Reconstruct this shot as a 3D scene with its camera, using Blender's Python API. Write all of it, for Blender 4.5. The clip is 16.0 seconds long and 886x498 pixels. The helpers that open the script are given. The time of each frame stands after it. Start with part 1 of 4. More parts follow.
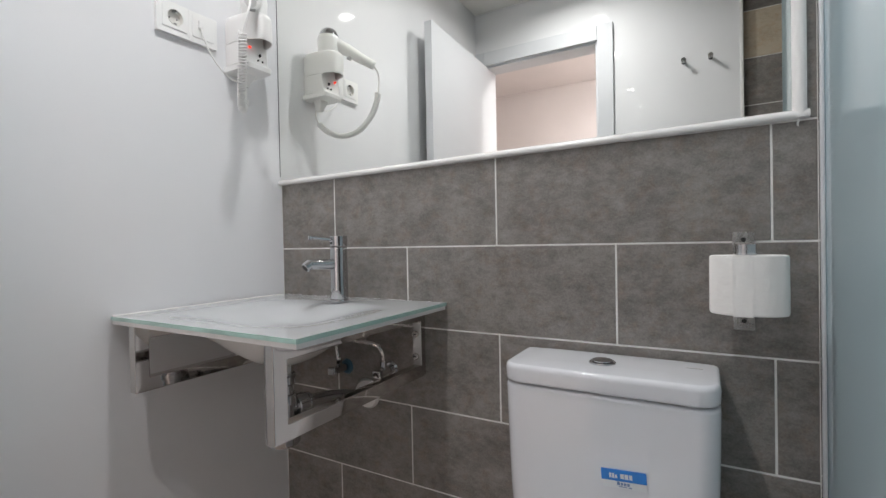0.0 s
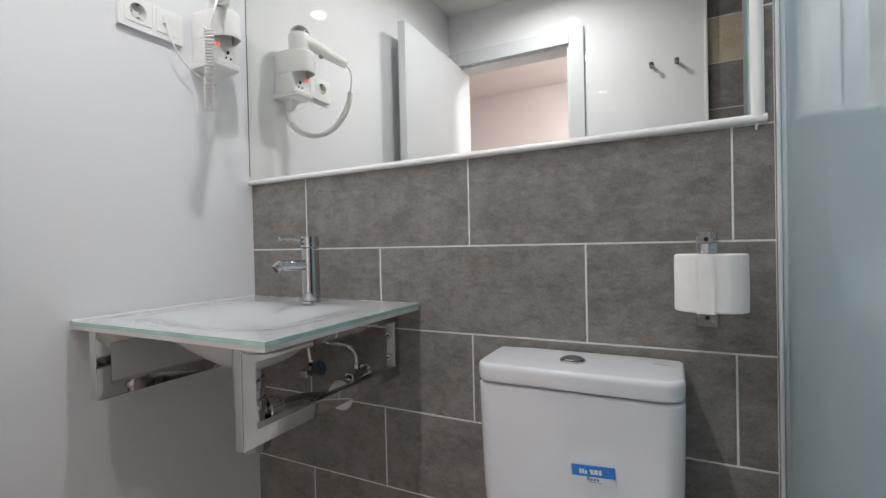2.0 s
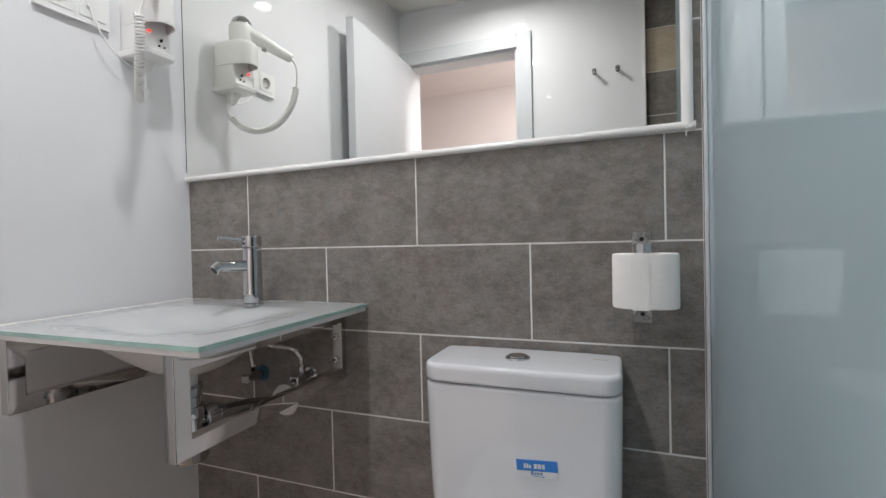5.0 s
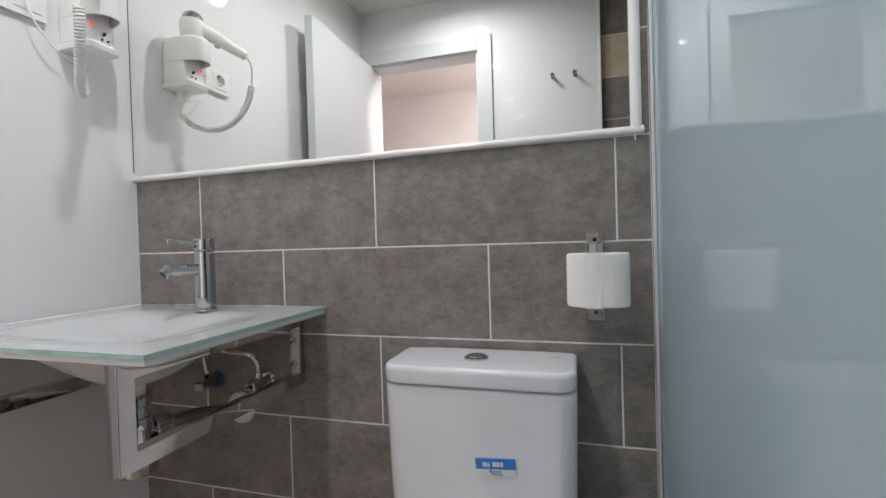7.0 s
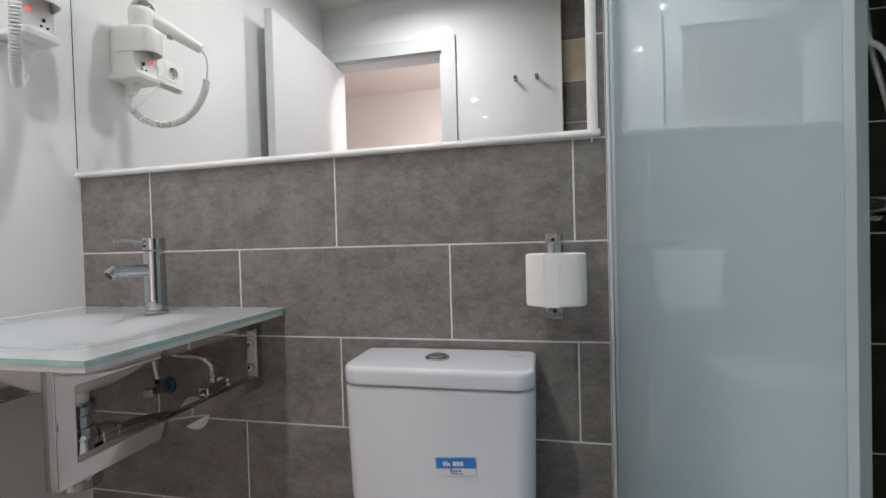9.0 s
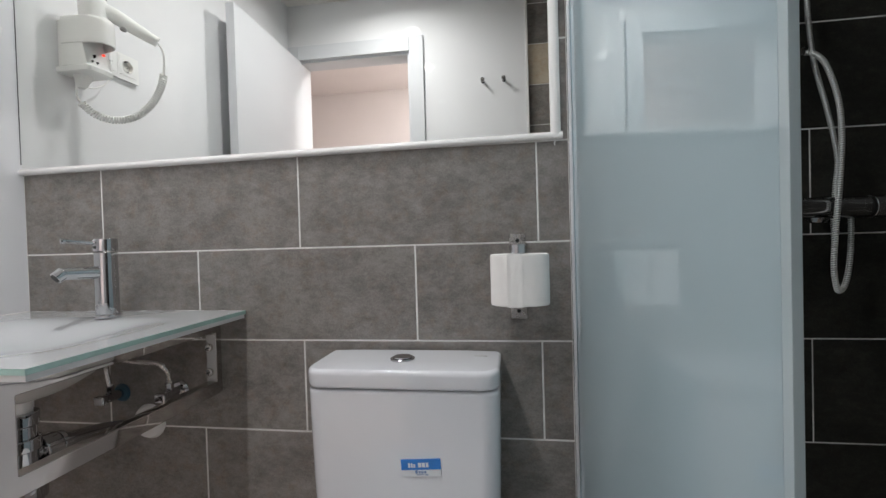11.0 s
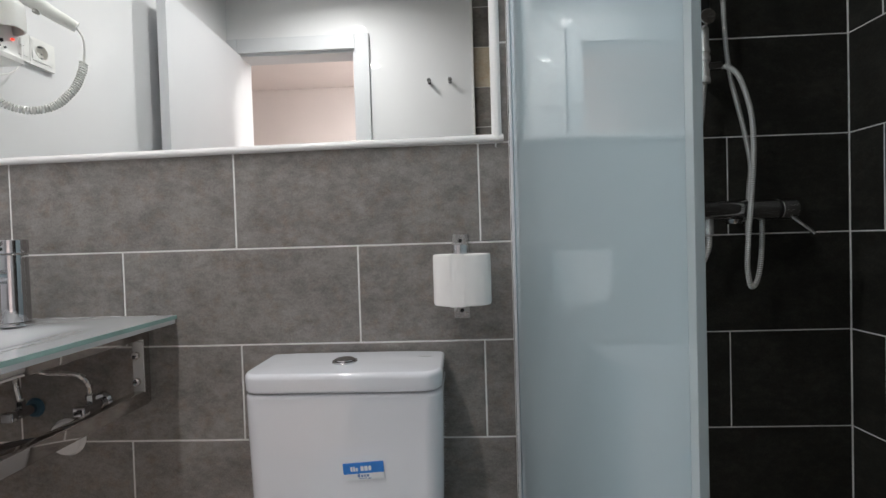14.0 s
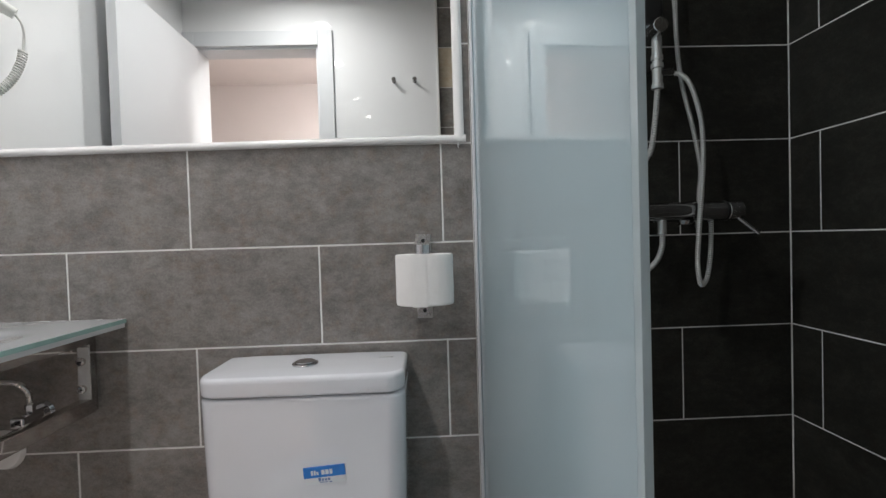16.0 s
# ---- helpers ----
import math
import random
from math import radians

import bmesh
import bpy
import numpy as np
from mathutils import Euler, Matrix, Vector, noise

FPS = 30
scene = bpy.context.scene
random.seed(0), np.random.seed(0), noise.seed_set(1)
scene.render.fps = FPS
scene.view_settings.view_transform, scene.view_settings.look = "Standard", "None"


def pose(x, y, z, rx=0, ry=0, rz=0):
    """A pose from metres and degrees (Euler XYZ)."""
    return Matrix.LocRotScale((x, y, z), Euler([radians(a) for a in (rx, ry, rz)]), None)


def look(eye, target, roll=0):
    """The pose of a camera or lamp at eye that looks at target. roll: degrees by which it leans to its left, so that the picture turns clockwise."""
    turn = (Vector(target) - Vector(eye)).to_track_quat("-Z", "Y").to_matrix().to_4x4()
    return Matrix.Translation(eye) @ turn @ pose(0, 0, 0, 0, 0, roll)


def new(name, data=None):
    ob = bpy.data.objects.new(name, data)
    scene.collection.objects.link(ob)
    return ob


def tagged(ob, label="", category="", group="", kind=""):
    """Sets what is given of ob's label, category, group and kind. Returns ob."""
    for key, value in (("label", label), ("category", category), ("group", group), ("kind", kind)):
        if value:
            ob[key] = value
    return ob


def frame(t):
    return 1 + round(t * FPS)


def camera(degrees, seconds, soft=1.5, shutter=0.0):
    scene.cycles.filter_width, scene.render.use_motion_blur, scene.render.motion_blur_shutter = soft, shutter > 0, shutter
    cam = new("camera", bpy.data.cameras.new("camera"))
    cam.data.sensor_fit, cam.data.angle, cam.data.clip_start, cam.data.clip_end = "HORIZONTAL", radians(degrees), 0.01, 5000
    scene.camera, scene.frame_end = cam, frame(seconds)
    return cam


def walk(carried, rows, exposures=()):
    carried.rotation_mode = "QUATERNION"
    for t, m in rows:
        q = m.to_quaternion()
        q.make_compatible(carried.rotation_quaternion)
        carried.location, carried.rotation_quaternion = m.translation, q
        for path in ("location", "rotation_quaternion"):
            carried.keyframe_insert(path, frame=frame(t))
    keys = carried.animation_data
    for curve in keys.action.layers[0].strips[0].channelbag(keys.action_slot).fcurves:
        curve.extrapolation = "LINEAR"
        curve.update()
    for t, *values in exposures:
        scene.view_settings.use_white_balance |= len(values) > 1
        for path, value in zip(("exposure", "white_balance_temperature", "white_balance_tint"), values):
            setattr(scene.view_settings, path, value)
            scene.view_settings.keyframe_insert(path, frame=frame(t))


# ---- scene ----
cam = camera(88.1, 16.0)
PATH = [
    (0, (1.103, -0.953, 1.007), (0.106, 0.78, 0.983), -1.1),
    (0.5, (1.105, -0.952, 1.006), (0.127, 0.793, 0.985), -1.1),
    (1, (1.106, -0.952, 1.007), (0.15, 0.804, 0.984), -1.2),
    (1.5, (1.107, -0.951, 1.007), (0.173, 0.817, 0.981), -1.2),
    (2, (1.109, -0.95, 1.007), (0.204, 0.834, 0.982), -1.3),
    (2.5, (1.111, -0.949, 1.007), (0.234, 0.849, 0.981), -1.3),
    (3, (1.111, -0.949, 1.007), (0.268, 0.864, 0.981), -1.2),
    (3.5, (1.113, -0.948, 1.006), (0.296, 0.878, 0.983), -1.3),
    (4, (1.114, -0.946, 1.007), (0.331, 0.894, 0.98), -1.3),
    (6.5, (1.128, -0.941, 1.007), (0.516, 0.963, 0.978), -1.6),
    (7, (1.131, -0.94, 1.007), (0.558, 0.976, 0.977), -1.7),
    (7.5, (1.133, -0.937, 1.007), (0.596, 0.989, 0.975), -1.6),
    (8, (1.136, -0.936, 1.007), (0.638, 1.0, 0.974), -1.6),
    (8.5, (1.138, -0.937, 1.007), (0.676, 1.009, 0.973), -1.6),
    (11, (1.148, -0.934, 1.007), (0.849, 1.044, 0.971), -1.6),
    (11.5, (1.151, -0.934, 1.007), (0.888, 1.048, 0.97), -1.7),
    (12, (1.153, -0.934, 1.007), (0.926, 1.053, 0.968), -1.7),
    (12.5, (1.154, -0.934, 1.007), (0.963, 1.057, 0.968), -1.7),
    (13, (1.157, -0.934, 1.007), (1.003, 1.06, 0.968), -1.7),
    (13.5, (1.159, -0.933, 1.007), (1.041, 1.063, 0.967), -1.7),
    (14, (1.161, -0.933, 1.007), (1.08, 1.065, 0.966), -1.7),
    (14.5, (1.164, -0.932, 1.008), (1.116, 1.067, 0.962), -1.7),
    (15, (1.166, -0.933, 1.007), (1.155, 1.066, 0.963), -1.7),
    (15.5, (1.168, -0.933, 1.007), (1.196, 1.067, 0.962), -1.7),
    (16, (1.169, -0.933, 1.007), (1.233, 1.065, 0.961), -1.7),
]
walk(cam, [(t, look(eye, target, roll)) for t, eye, target, roll in PATH])

# world: the place is closed, its light comes from its lamps
world = bpy.data.worlds.new("world")
scene.world = world
world.use_nodes = True
world.node_tree.nodes["Background"].inputs[0].default_value = (0.5, 0.5, 0.5, 1)
world.node_tree.nodes["Background"].inputs[1].default_value = 0.02

# plan: sink wall at y = 0, side wall at x = 0, rows of tiles 0.2 m high
FLOOR, CEIL = -0.04, 2.27
BACK = -1.385          # door wall
GLASS_X, GLASS_LONG, GLASS_SWING = 1.270, 0.667, 2.06   # the pane swings out a little from the wall
SH_Y, SH_X, SH_BACK = 0.033, 1.953, -1.41
LAMPS = ((0.575, -0.42), (0.60, -1.00))
HALL_BACK = -2.80


def lamp(name, x, y, z, power, colour, size, spread):
    data = bpy.data.lights.new(name, "AREA")
    data.shape, data.size, data.energy, data.color, data.spread = "DISK", size, power, colour, radians(spread)
    ob = new(name, data)
    ob.matrix_world = pose(x, y, z)
    return ob


for lx, ly in LAMPS:
    lamp("downlight_lamp", lx, ly, CEIL - 0.012, 5.05, (0.985, 0.98, 0.985), 0.06, 162)
lamp("hall_lamp", 1.45, -1.80, CEIL - 0.03, 44.0, (1.0, 0.98, 0.975), 0.16, 180)


# ---- materials ----
def material(name, colour, rough=0.5, metal=0.0, coat=0.0, var=0.0, scale=8.0, bump=0.0, bump_scale=60.0, spec=0.5, rough_var=0.0):
    """Paint, plastic, ceramic or metal with stains at a large and a small scale and a fine relief."""
    m = bpy.data.materials.new(name)
    m.use_nodes = True
    nt = m.node_tree
    b = nt.nodes["Principled BSDF"]
    b.inputs["Base Color"].default_value = (*colour, 1)
    b.inputs["Roughness"].default_value = rough
    b.inputs["Metallic"].default_value = metal
    b.inputs["Coat Weight"].default_value = coat
    b.inputs["Coat Roughness"].default_value = 0.04
    b.inputs["Specular IOR Level"].default_value = spec
    tc = nt.nodes.new("ShaderNodeTexCoord")
    if var or rough_var:
        n1 = nt.nodes.new("ShaderNodeTexNoise")
        n1.inputs["Scale"].default_value, n1.inputs["Detail"].default_value = scale, 6
        nt.links.new(tc.outputs["Object"], n1.inputs["Vector"])
    if var:
        ramp = nt.nodes.new("ShaderNodeValToRGB")
        ramp.color_ramp.elements[0].position, ramp.color_ramp.elements[1].position = 0.3, 0.7
        ramp.color_ramp.elements[0].color = (*[c * (1 - var) for c in colour], 1)
        ramp.color_ramp.elements[1].color = (*[min(1, c * (1 + var)) for c in colour], 1)
        nt.links.new(n1.outputs["Fac"], ramp.inputs["Fac"])
        nt.links.new(ramp.outputs["Color"], b.inputs["Base Color"])
    if rough_var:
        mr = nt.nodes.new("ShaderNodeMapRange")
        mr.inputs["To Min"].default_value, mr.inputs["To Max"].default_value = max(0.0, rough - rough_var), rough + rough_var
        nt.links.new(n1.outputs["Fac"], mr.inputs["Value"])
        nt.links.new(mr.outputs["Result"], b.inputs["Roughness"])
    if bump:
        n2 = nt.nodes.new("ShaderNodeTexNoise")
        n2.inputs["Scale"].default_value, n2.inputs["Detail"].default_value = bump_scale, 4
        nt.links.new(tc.outputs["Object"], n2.inputs["Vector"])
        bp = nt.nodes.new("ShaderNodeBump")
        bp.inputs["Strength"].default_value, bp.inputs["Distance"].default_value = bump, 0.002
        nt.links.new(n2.outputs["Fac"], bp.inputs["Height"])
        nt.links.new(bp.outputs["Normal"], b.inputs["Normal"])
    return m


def tile_material(name, dark, mid, light, rough):
    """Cement-look porcelain: clouds, smears along the tile and small brown and pale specks, another cut of it on each tile."""
    m = bpy.data.materials.new(name)
    m.use_nodes = True
    nt = m.node_tree
    N, L = nt.nodes, nt.links
    b = N["Principled BSDF"]
    b.inputs["Specular IOR Level"].default_value = 0.4
    tc, info = N.new("ShaderNodeTexCoord"), N.new("ShaderNodeObjectInfo")
    mul = N.new("ShaderNodeVectorMath")
    mul.operation = "MULTIPLY_ADD"
    comb = N.new("ShaderNodeCombineXYZ")
    for k in range(3):
        L.new(info.outputs["Random"], comb.inputs[k])
    L.new(comb.outputs[0], mul.inputs[0])
    mul.inputs[1].default_value = (37.0, 91.0, 53.0)
    L.new(tc.outputs["Object"], mul.inputs[2])

    def tex(scale, detail, rough_, stretch=(1, 1, 1), dist=0.0):
        mp = N.new("ShaderNodeMapping")
        mp.inputs["Scale"].default_value = stretch
        L.new(mul.outputs[0], mp.inputs["Vector"])
        n = N.new("ShaderNodeTexNoise")
        n.inputs["Scale"].default_value, n.inputs["Detail"].default_value = scale, detail
        n.inputs["Roughness"].default_value, n.inputs["Distortion"].default_value = rough_, dist
        L.new(mp.outputs[0], n.inputs["Vector"])
        return n.outputs["Fac"]

    clouds = tex(13.0, 10, 0.68, (1, 1, 1.3), 0.15)
    smear = tex(62.0, 8, 0.78, (0.65, 0.65, 1.2))
    fine = tex(260.0, 4, 0.75)
    ramp = N.new("ShaderNodeValToRGB")
    e = ramp.color_ramp.elements
    e[0].position, e[0].color = 0.39, (*[c * 0.92 for c in dark], 1)
    e[1].position, e[1].color = 0.61, (*light, 1)
    mid_e = e.new(0.5)
    mid_e.color = (*mid, 1)

    def mixf(a, c, fac):
        mx = N.new("ShaderNodeMix")
        mx.data_type = "FLOAT"
        mx.inputs["Factor"].default_value = fac
        L.new(a, mx.inputs["A"])
        L.new(c, mx.inputs["B"])
        return mx.outputs["Result"]

    L.new(mixf(mixf(clouds, smear, 0.48), fine, 0.26), ramp.inputs["Fac"])
    tint = N.new("ShaderNodeMix")
    tint.data_type, tint.blend_type = "RGBA", "MULTIPLY"
    stain = N.new("ShaderNodeMapRange")
    stain.inputs["From Min"].default_value, stain.inputs["From Max"].default_value = 0.50, 0.68
    stain.inputs["To Max"].default_value = 0.85
    L.new(tex(30.0, 8, 0.72), stain.inputs["Value"])
    L.new(stain.outputs["Result"], tint.inputs["Factor"])
    L.new(ramp.outputs["Color"], tint.inputs["A"])
    tint.inputs["B"].default_value = (0.95, 0.82, 0.74, 1)
    L.new(tint.outputs["Result"], b.inputs["Base Color"])
    mr = N.new("ShaderNodeMapRange")
    mr.inputs["To Min"].default_value, mr.inputs["To Max"].default_value = rough - 0.1, rough + 0.12
    L.new(clouds, mr.inputs["Value"])
    L.new(mr.outputs["Result"], b.inputs["Roughness"])
    bp = N.new("ShaderNodeBump")
    bp.inputs["Strength"].default_value, bp.inputs["Distance"].default_value = 0.12, 0.001
    L.new(mixf(fine, smear, 0.4), bp.inputs["Height"])
    L.new(bp.outputs["Normal"], b.inputs["Normal"])
    return m


def etched_glass(name, back, forth, share, gloss_rough):
    """Satin glass: a milky body that scatters light back and lets the rest through, under a polished face."""
    m = bpy.data.materials.new(name)
    m.use_nodes = True
    nt = m.node_tree
    N, L = nt.nodes, nt.links
    N.remove(N["Principled BSDF"])
    df, tr, gl = N.new("ShaderNodeBsdfDiffuse"), N.new("ShaderNodeBsdfTranslucent"), N.new("ShaderNodeBsdfGlossy")
    df.inputs["Color"].default_value, tr.inputs["Color"].default_value = (*back, 1), (*forth, 1)
    gl.inputs["Color"].default_value, gl.inputs["Roughness"].default_value = (0.97, 0.99, 1.0, 1), gloss_rough
    body, face, fr = N.new("ShaderNodeMixShader"), N.new("ShaderNodeMixShader"), N.new("ShaderNodeFresnel")
    body.inputs["Fac"].default_value = share
    fr.inputs["IOR"].default_value = 1.5
    L.new(df.outputs[0], body.inputs[1])
    L.new(tr.outputs[0], body.inputs[2])
    L.new(fr.outputs[0], face.inputs["Fac"])
    L.new(body.outputs[0], face.inputs[1])
    L.new(gl.outputs[0], face.inputs[2])
    L.new(face.outputs[0], N["Material Output"].inputs["Surface"])
    return m


def glow(name, colour, strength):
    m = bpy.data.materials.new(name)
    m.use_nodes = True
    b = m.node_tree.nodes["Principled BSDF"]
    b.inputs["Base Color"].default_value = (*colour, 1)
    b.inputs["Emission Color"].default_value = (*colour, 1)
    b.inputs["Emission Strength"].default_value = strength
    return m


TILE = tile_material("grey_cement_tile", (0.146, 0.135, 0.126), (0.224, 0.208, 0.195), (0.312, 0.292, 0.273), 0.42)
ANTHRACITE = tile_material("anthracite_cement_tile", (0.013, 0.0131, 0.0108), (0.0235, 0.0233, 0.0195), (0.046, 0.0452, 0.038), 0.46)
CREAM = tile_material("cream_tile", (0.50, 0.42, 0.32), (0.56, 0.48, 0.37), (0.62, 0.54, 0.43), 0.35)
FLOOR_TILE = tile_material("floor_tile", (0.41, 0.34, 0.29), (0.47, 0.395, 0.335), (0.53, 0.45, 0.385), 0.4)
GROUT = material("grout", (0.79, 0.78, 0.76), 0.85, var=0.12, scale=25, bump=0.3, bump_scale=400)
GLOSS_WALL = material("glossy_white_wall", (0.81, 0.815, 0.832), 0.03, var=0.015, scale=3, bump=0.02, bump_scale=7)
WALL_PAINT = material("ceiling_paint", (0.85, 0.84, 0.81), 0.6, var=0.03, scale=3, bump=0.15, bump_scale=250)
HALL_PAINT = material("hall_paint", (0.80, 0.745, 0.735), 0.6, var=0.03, scale=3, bump=0.15, bump_scale=250)
WHITE_LACQUER = material("white_lacquer", (0.64, 0.655, 0.68), 0.66, var=0.012, scale=4, bump=0.03, bump_scale=40)
TRIM_WHITE = material("white_plastic_trim", (0.82, 0.81, 0.80), 0.25, var=0.03, scale=14)
CERAMIC = material("white_ceramic", (0.78, 0.79, 0.825), 0.08, coat=0.6, var=0.008, scale=5, rough_var=0.03)
CHROME = material("chrome", (0.53, 0.53, 0.54), 0.04, metal=1.0, rough_var=0.025, scale=18)
DULL_CHROME = material("dull_chrome", (0.62, 0.62, 0.63), 0.22, metal=1.0, rough_var=0.08, scale=30)
BRACKET_STEEL = material("polished_steel", (0.64, 0.61, 0.585), 0.045, metal=1.0, rough_var=0.04, scale=14)
HOSE_STEEL = material("wound_steel", (0.84, 0.83, 0.80), 0.5, metal=0.4)
HOLDER_STEEL = material("satin_steel", (0.50, 0.485, 0.47), 0.27, metal=1.0, rough_var=0.08, scale=60, bump=0.05, bump_scale=300)
STEEL = material("brushed_steel", (0.72, 0.71, 0.69), 0.26, metal=1.0, rough_var=0.08, scale=60, bump=0.08, bump_scale=300)
# paler, less metallic steel: the lit look is put into the colour
LIT_STEEL = material("lit_steel", (0.80, 0.79, 0.77), 0.22, metal=0.6, rough_var=0.05, scale=30)
# chrome darkened in its colour for dark reflections and the shade between hose ribs
DARKENED_CHROME = material("darkened_chrome", (0.46, 0.46, 0.47), 0.14, metal=1.0, rough_var=0.05, scale=20)
ALU = material("aluminium_profile", (0.78, 0.79, 0.81), 0.35, metal=0.35, var=0.04, scale=20)
PLASTIC = material("white_plastic", (0.85, 0.85, 0.84), 0.3, var=0.015, scale=12, bump=0.04, bump_scale=120)
GREY_PLASTIC = material("grey_plastic", (0.42, 0.42, 0.41), 0.45, var=0.05, scale=20)
# white socket plastic, greyed to carry the shade inside the well
WELL_SHADED = material("shaded_well_plastic", (0.76, 0.745, 0.71), 0.45, var=0.03, scale=20)
BLACK = material("black_plastic", (0.012, 0.012, 0.012), 0.5, var=0.1, scale=20)
BLUE_PLASTIC = material("blue_plastic", (0.035, 0.11, 0.17), 0.35, var=0.1, scale=30)
PAPER = material("tissue_paper", (0.88, 0.865, 0.845), 0.95, var=0.02, scale=20, bump=0.5, bump_scale=90, spec=0.1)
CARD = material("cardboard", (0.42, 0.32, 0.22), 0.9, var=0.1, scale=30)
STICKER_BLUE = material("blue_sticker", (0.02, 0.20, 0.62), 0.35, var=0.04, scale=40)
STICKER_WHITE = material("white_sticker", (0.74, 0.76, 0.78), 0.4, var=0.02, scale=40)
INK_BLUE = material("blue_ink", (0.16, 0.24, 0.42), 0.5, var=0.05, scale=60)
BASIN_GLASS = material("white_backed_glass", (0.585, 0.605, 0.62), 0.03, coat=0.5, var=0.01, scale=4)
GLASS_EDGE = material("green_glass_edge", (0.45, 0.68, 0.62), 0.08, coat=0.6, var=0.15, scale=16)
GLASS_UNDER = material("white_glass_back", (0.80, 0.80, 0.79), 0.2, var=0.03, scale=8)
ETCHED = etched_glass("etched_glass", (0.565, 0.695, 0.742), (0.68, 0.785, 0.82), 0.60, 0.0)
ETCHED_EDGE = etched_glass("etched_glass_edge", (0.70, 0.815, 0.85), (0.78, 0.88, 0.905), 0.44, 0.12)
MIRROR = material("mirror_silver", (0.93, 0.935, 0.905), 0.0, metal=1.0)
DARK_LINE = material("mirror_edge_grey", (0.10, 0.10, 0.10), 0.5, var=0.1, scale=30)
RED_GLOW = glow("red_pilot", (1.0, 0.06, 0.03), 1.3)
LAMP_GLOW = glow("lamp_glass", (1.0, 0.98, 0.96), 45.0)


# ---- mesh helpers ----
def thing(name, base, label, category, group="", kind=""):
    ob = new(name)
    ob.empty_display_size = 0.05
    ob.location = base
    return tagged(ob, label, category, group, kind)


def root_place(ob):
    while ob.parent:
        ob = ob.parent
    return ob.location.copy()


def weigh_normals(me):
    """Normals weighed by face area, so that flat faces stay flat beside their rounded edges."""
    at = [[] for _ in me.vertices]
    for p in me.polygons:
        for v in p.vertices:
            at[v].append((p.normal.copy(), p.area))
    out = []
    for p in me.polygons:
        n0 = p.normal
        for v in p.vertices:
            total = Vector((0, 0, 0))
            for n, a in at[v]:
                if n.dot(n0) > 0.62:
                    total += n * a
            out.append(total.normalized() if total.length > 1e-12 else n0.copy())
    me.normals_split_custom_set(out)


def part(name, bm, mats, parent=None, label="", smooth=True):
    """A bmesh in world places becomes one mesh object, under a thing or under a part."""
    me = bpy.data.meshes.new(name)
    bmesh.ops.recalc_face_normals(bm, faces=bm.faces)
    if parent:
        bmesh.ops.translate(bm, verts=bm.verts, vec=-root_place(parent))
    bm.to_mesh(me)
    bm.free()
    for m in mats if isinstance(mats, (list, tuple)) else [mats]:
        me.materials.append(m)
    if smooth:
        me.polygons.foreach_set("use_smooth", [True] * len(me.polygons))
        me.set_sharp_from_angle(angle=radians(38))
        if len(me.polygons) < 3000:
            weigh_normals(me)
    ob = new(name, me)
    if parent:
        ob.parent = parent
    if label:
        ob["label"] = label
    return ob


def box(bm, x0, x1, y0, y1, z0, z1, bevel=0.0, seg=2):
    r = bmesh.ops.create_cube(bm, size=1)
    vs = r["verts"]
    for v in vs:
        v.co = Vector((x0 + (v.co.x + 0.5) * (x1 - x0), y0 + (v.co.y + 0.5) * (y1 - y0), z0 + (v.co.z + 0.5) * (z1 - z0)))
    if bevel:
        es = list({e for v in vs for e in v.link_edges})
        bmesh.ops.bevel(bm, geom=es, offset=bevel, segments=seg, affect="EDGES", profile=0.5)
    return bm


def boxed(*a, **k):
    return box(bmesh.new(), *a, **k)


def axes_for(d):
    d = d.normalized()
    a = Vector((0, 0, 1)) if abs(d.z) < 0.9 else Vector((1, 0, 0))
    u = d.cross(a).normalized()
    return u, d.cross(u).normalized()


def loft(bm, rings, cap=True, closed=True):
    rows = [[bm.verts.new(p) for p in ring] for ring in rings]
    n = len(rows[0])
    for a, b in zip(rows, rows[1:]):
        for i in range(n if closed else n - 1):
            bm.faces.new((a[i], a[(i + 1) % n], b[(i + 1) % n], b[i]))
    if cap:
        bm.faces.new(rows[0][::-1])
        bm.faces.new(rows[-1])
    return bm


def cone(bm, p0, p1, r0, r1=None, n=24, round_end=0.0):
    """A round bar from p0 to p1, its rims rounded by round_end."""
    p0, p1 = Vector(p0), Vector(p1)
    r1 = r0 if r1 is None else r1
    d = (p1 - p0).normalized()
    u, v = axes_for(p1 - p0)
    k = round_end
    stops = [(p0, r0 - k), (p0 + d * k * 0.3, r0 - k * 0.3), (p0 + d * k, r0), (p1 - d * k, r1), (p1 - d * k * 0.3, r1 - k * 0.3), (p1, r1 - k)] if k else [(p0, r0), (p1, r1)]
    rings = [[c + (u * math.cos(2 * math.pi * i / n) + v * math.sin(2 * math.pi * i / n)) * r for i in range(n)] for c, r in stops]
    return loft(bm, rings)


def coned(*a, **k):
    return cone(bmesh.new(), *a, **k)


def spline(pts, per=10):
    P = [Vector(p) for p in pts]
    P = [P[0] * 2 - P[1]] + P + [P[-1] * 2 - P[-2]]
    out = []
    for i in range(1, len(P) - 2):
        for k in range(per):
            t = k / per
            a, b, c, d = P[i - 1:i + 3]
            out.append(0.5 * (2 * b + (c - a) * t + (2 * a - 5 * b + 4 * c - d) * t * t + (3 * b - a - 3 * c + d) * t ** 3))
    return out + [P[-2]]


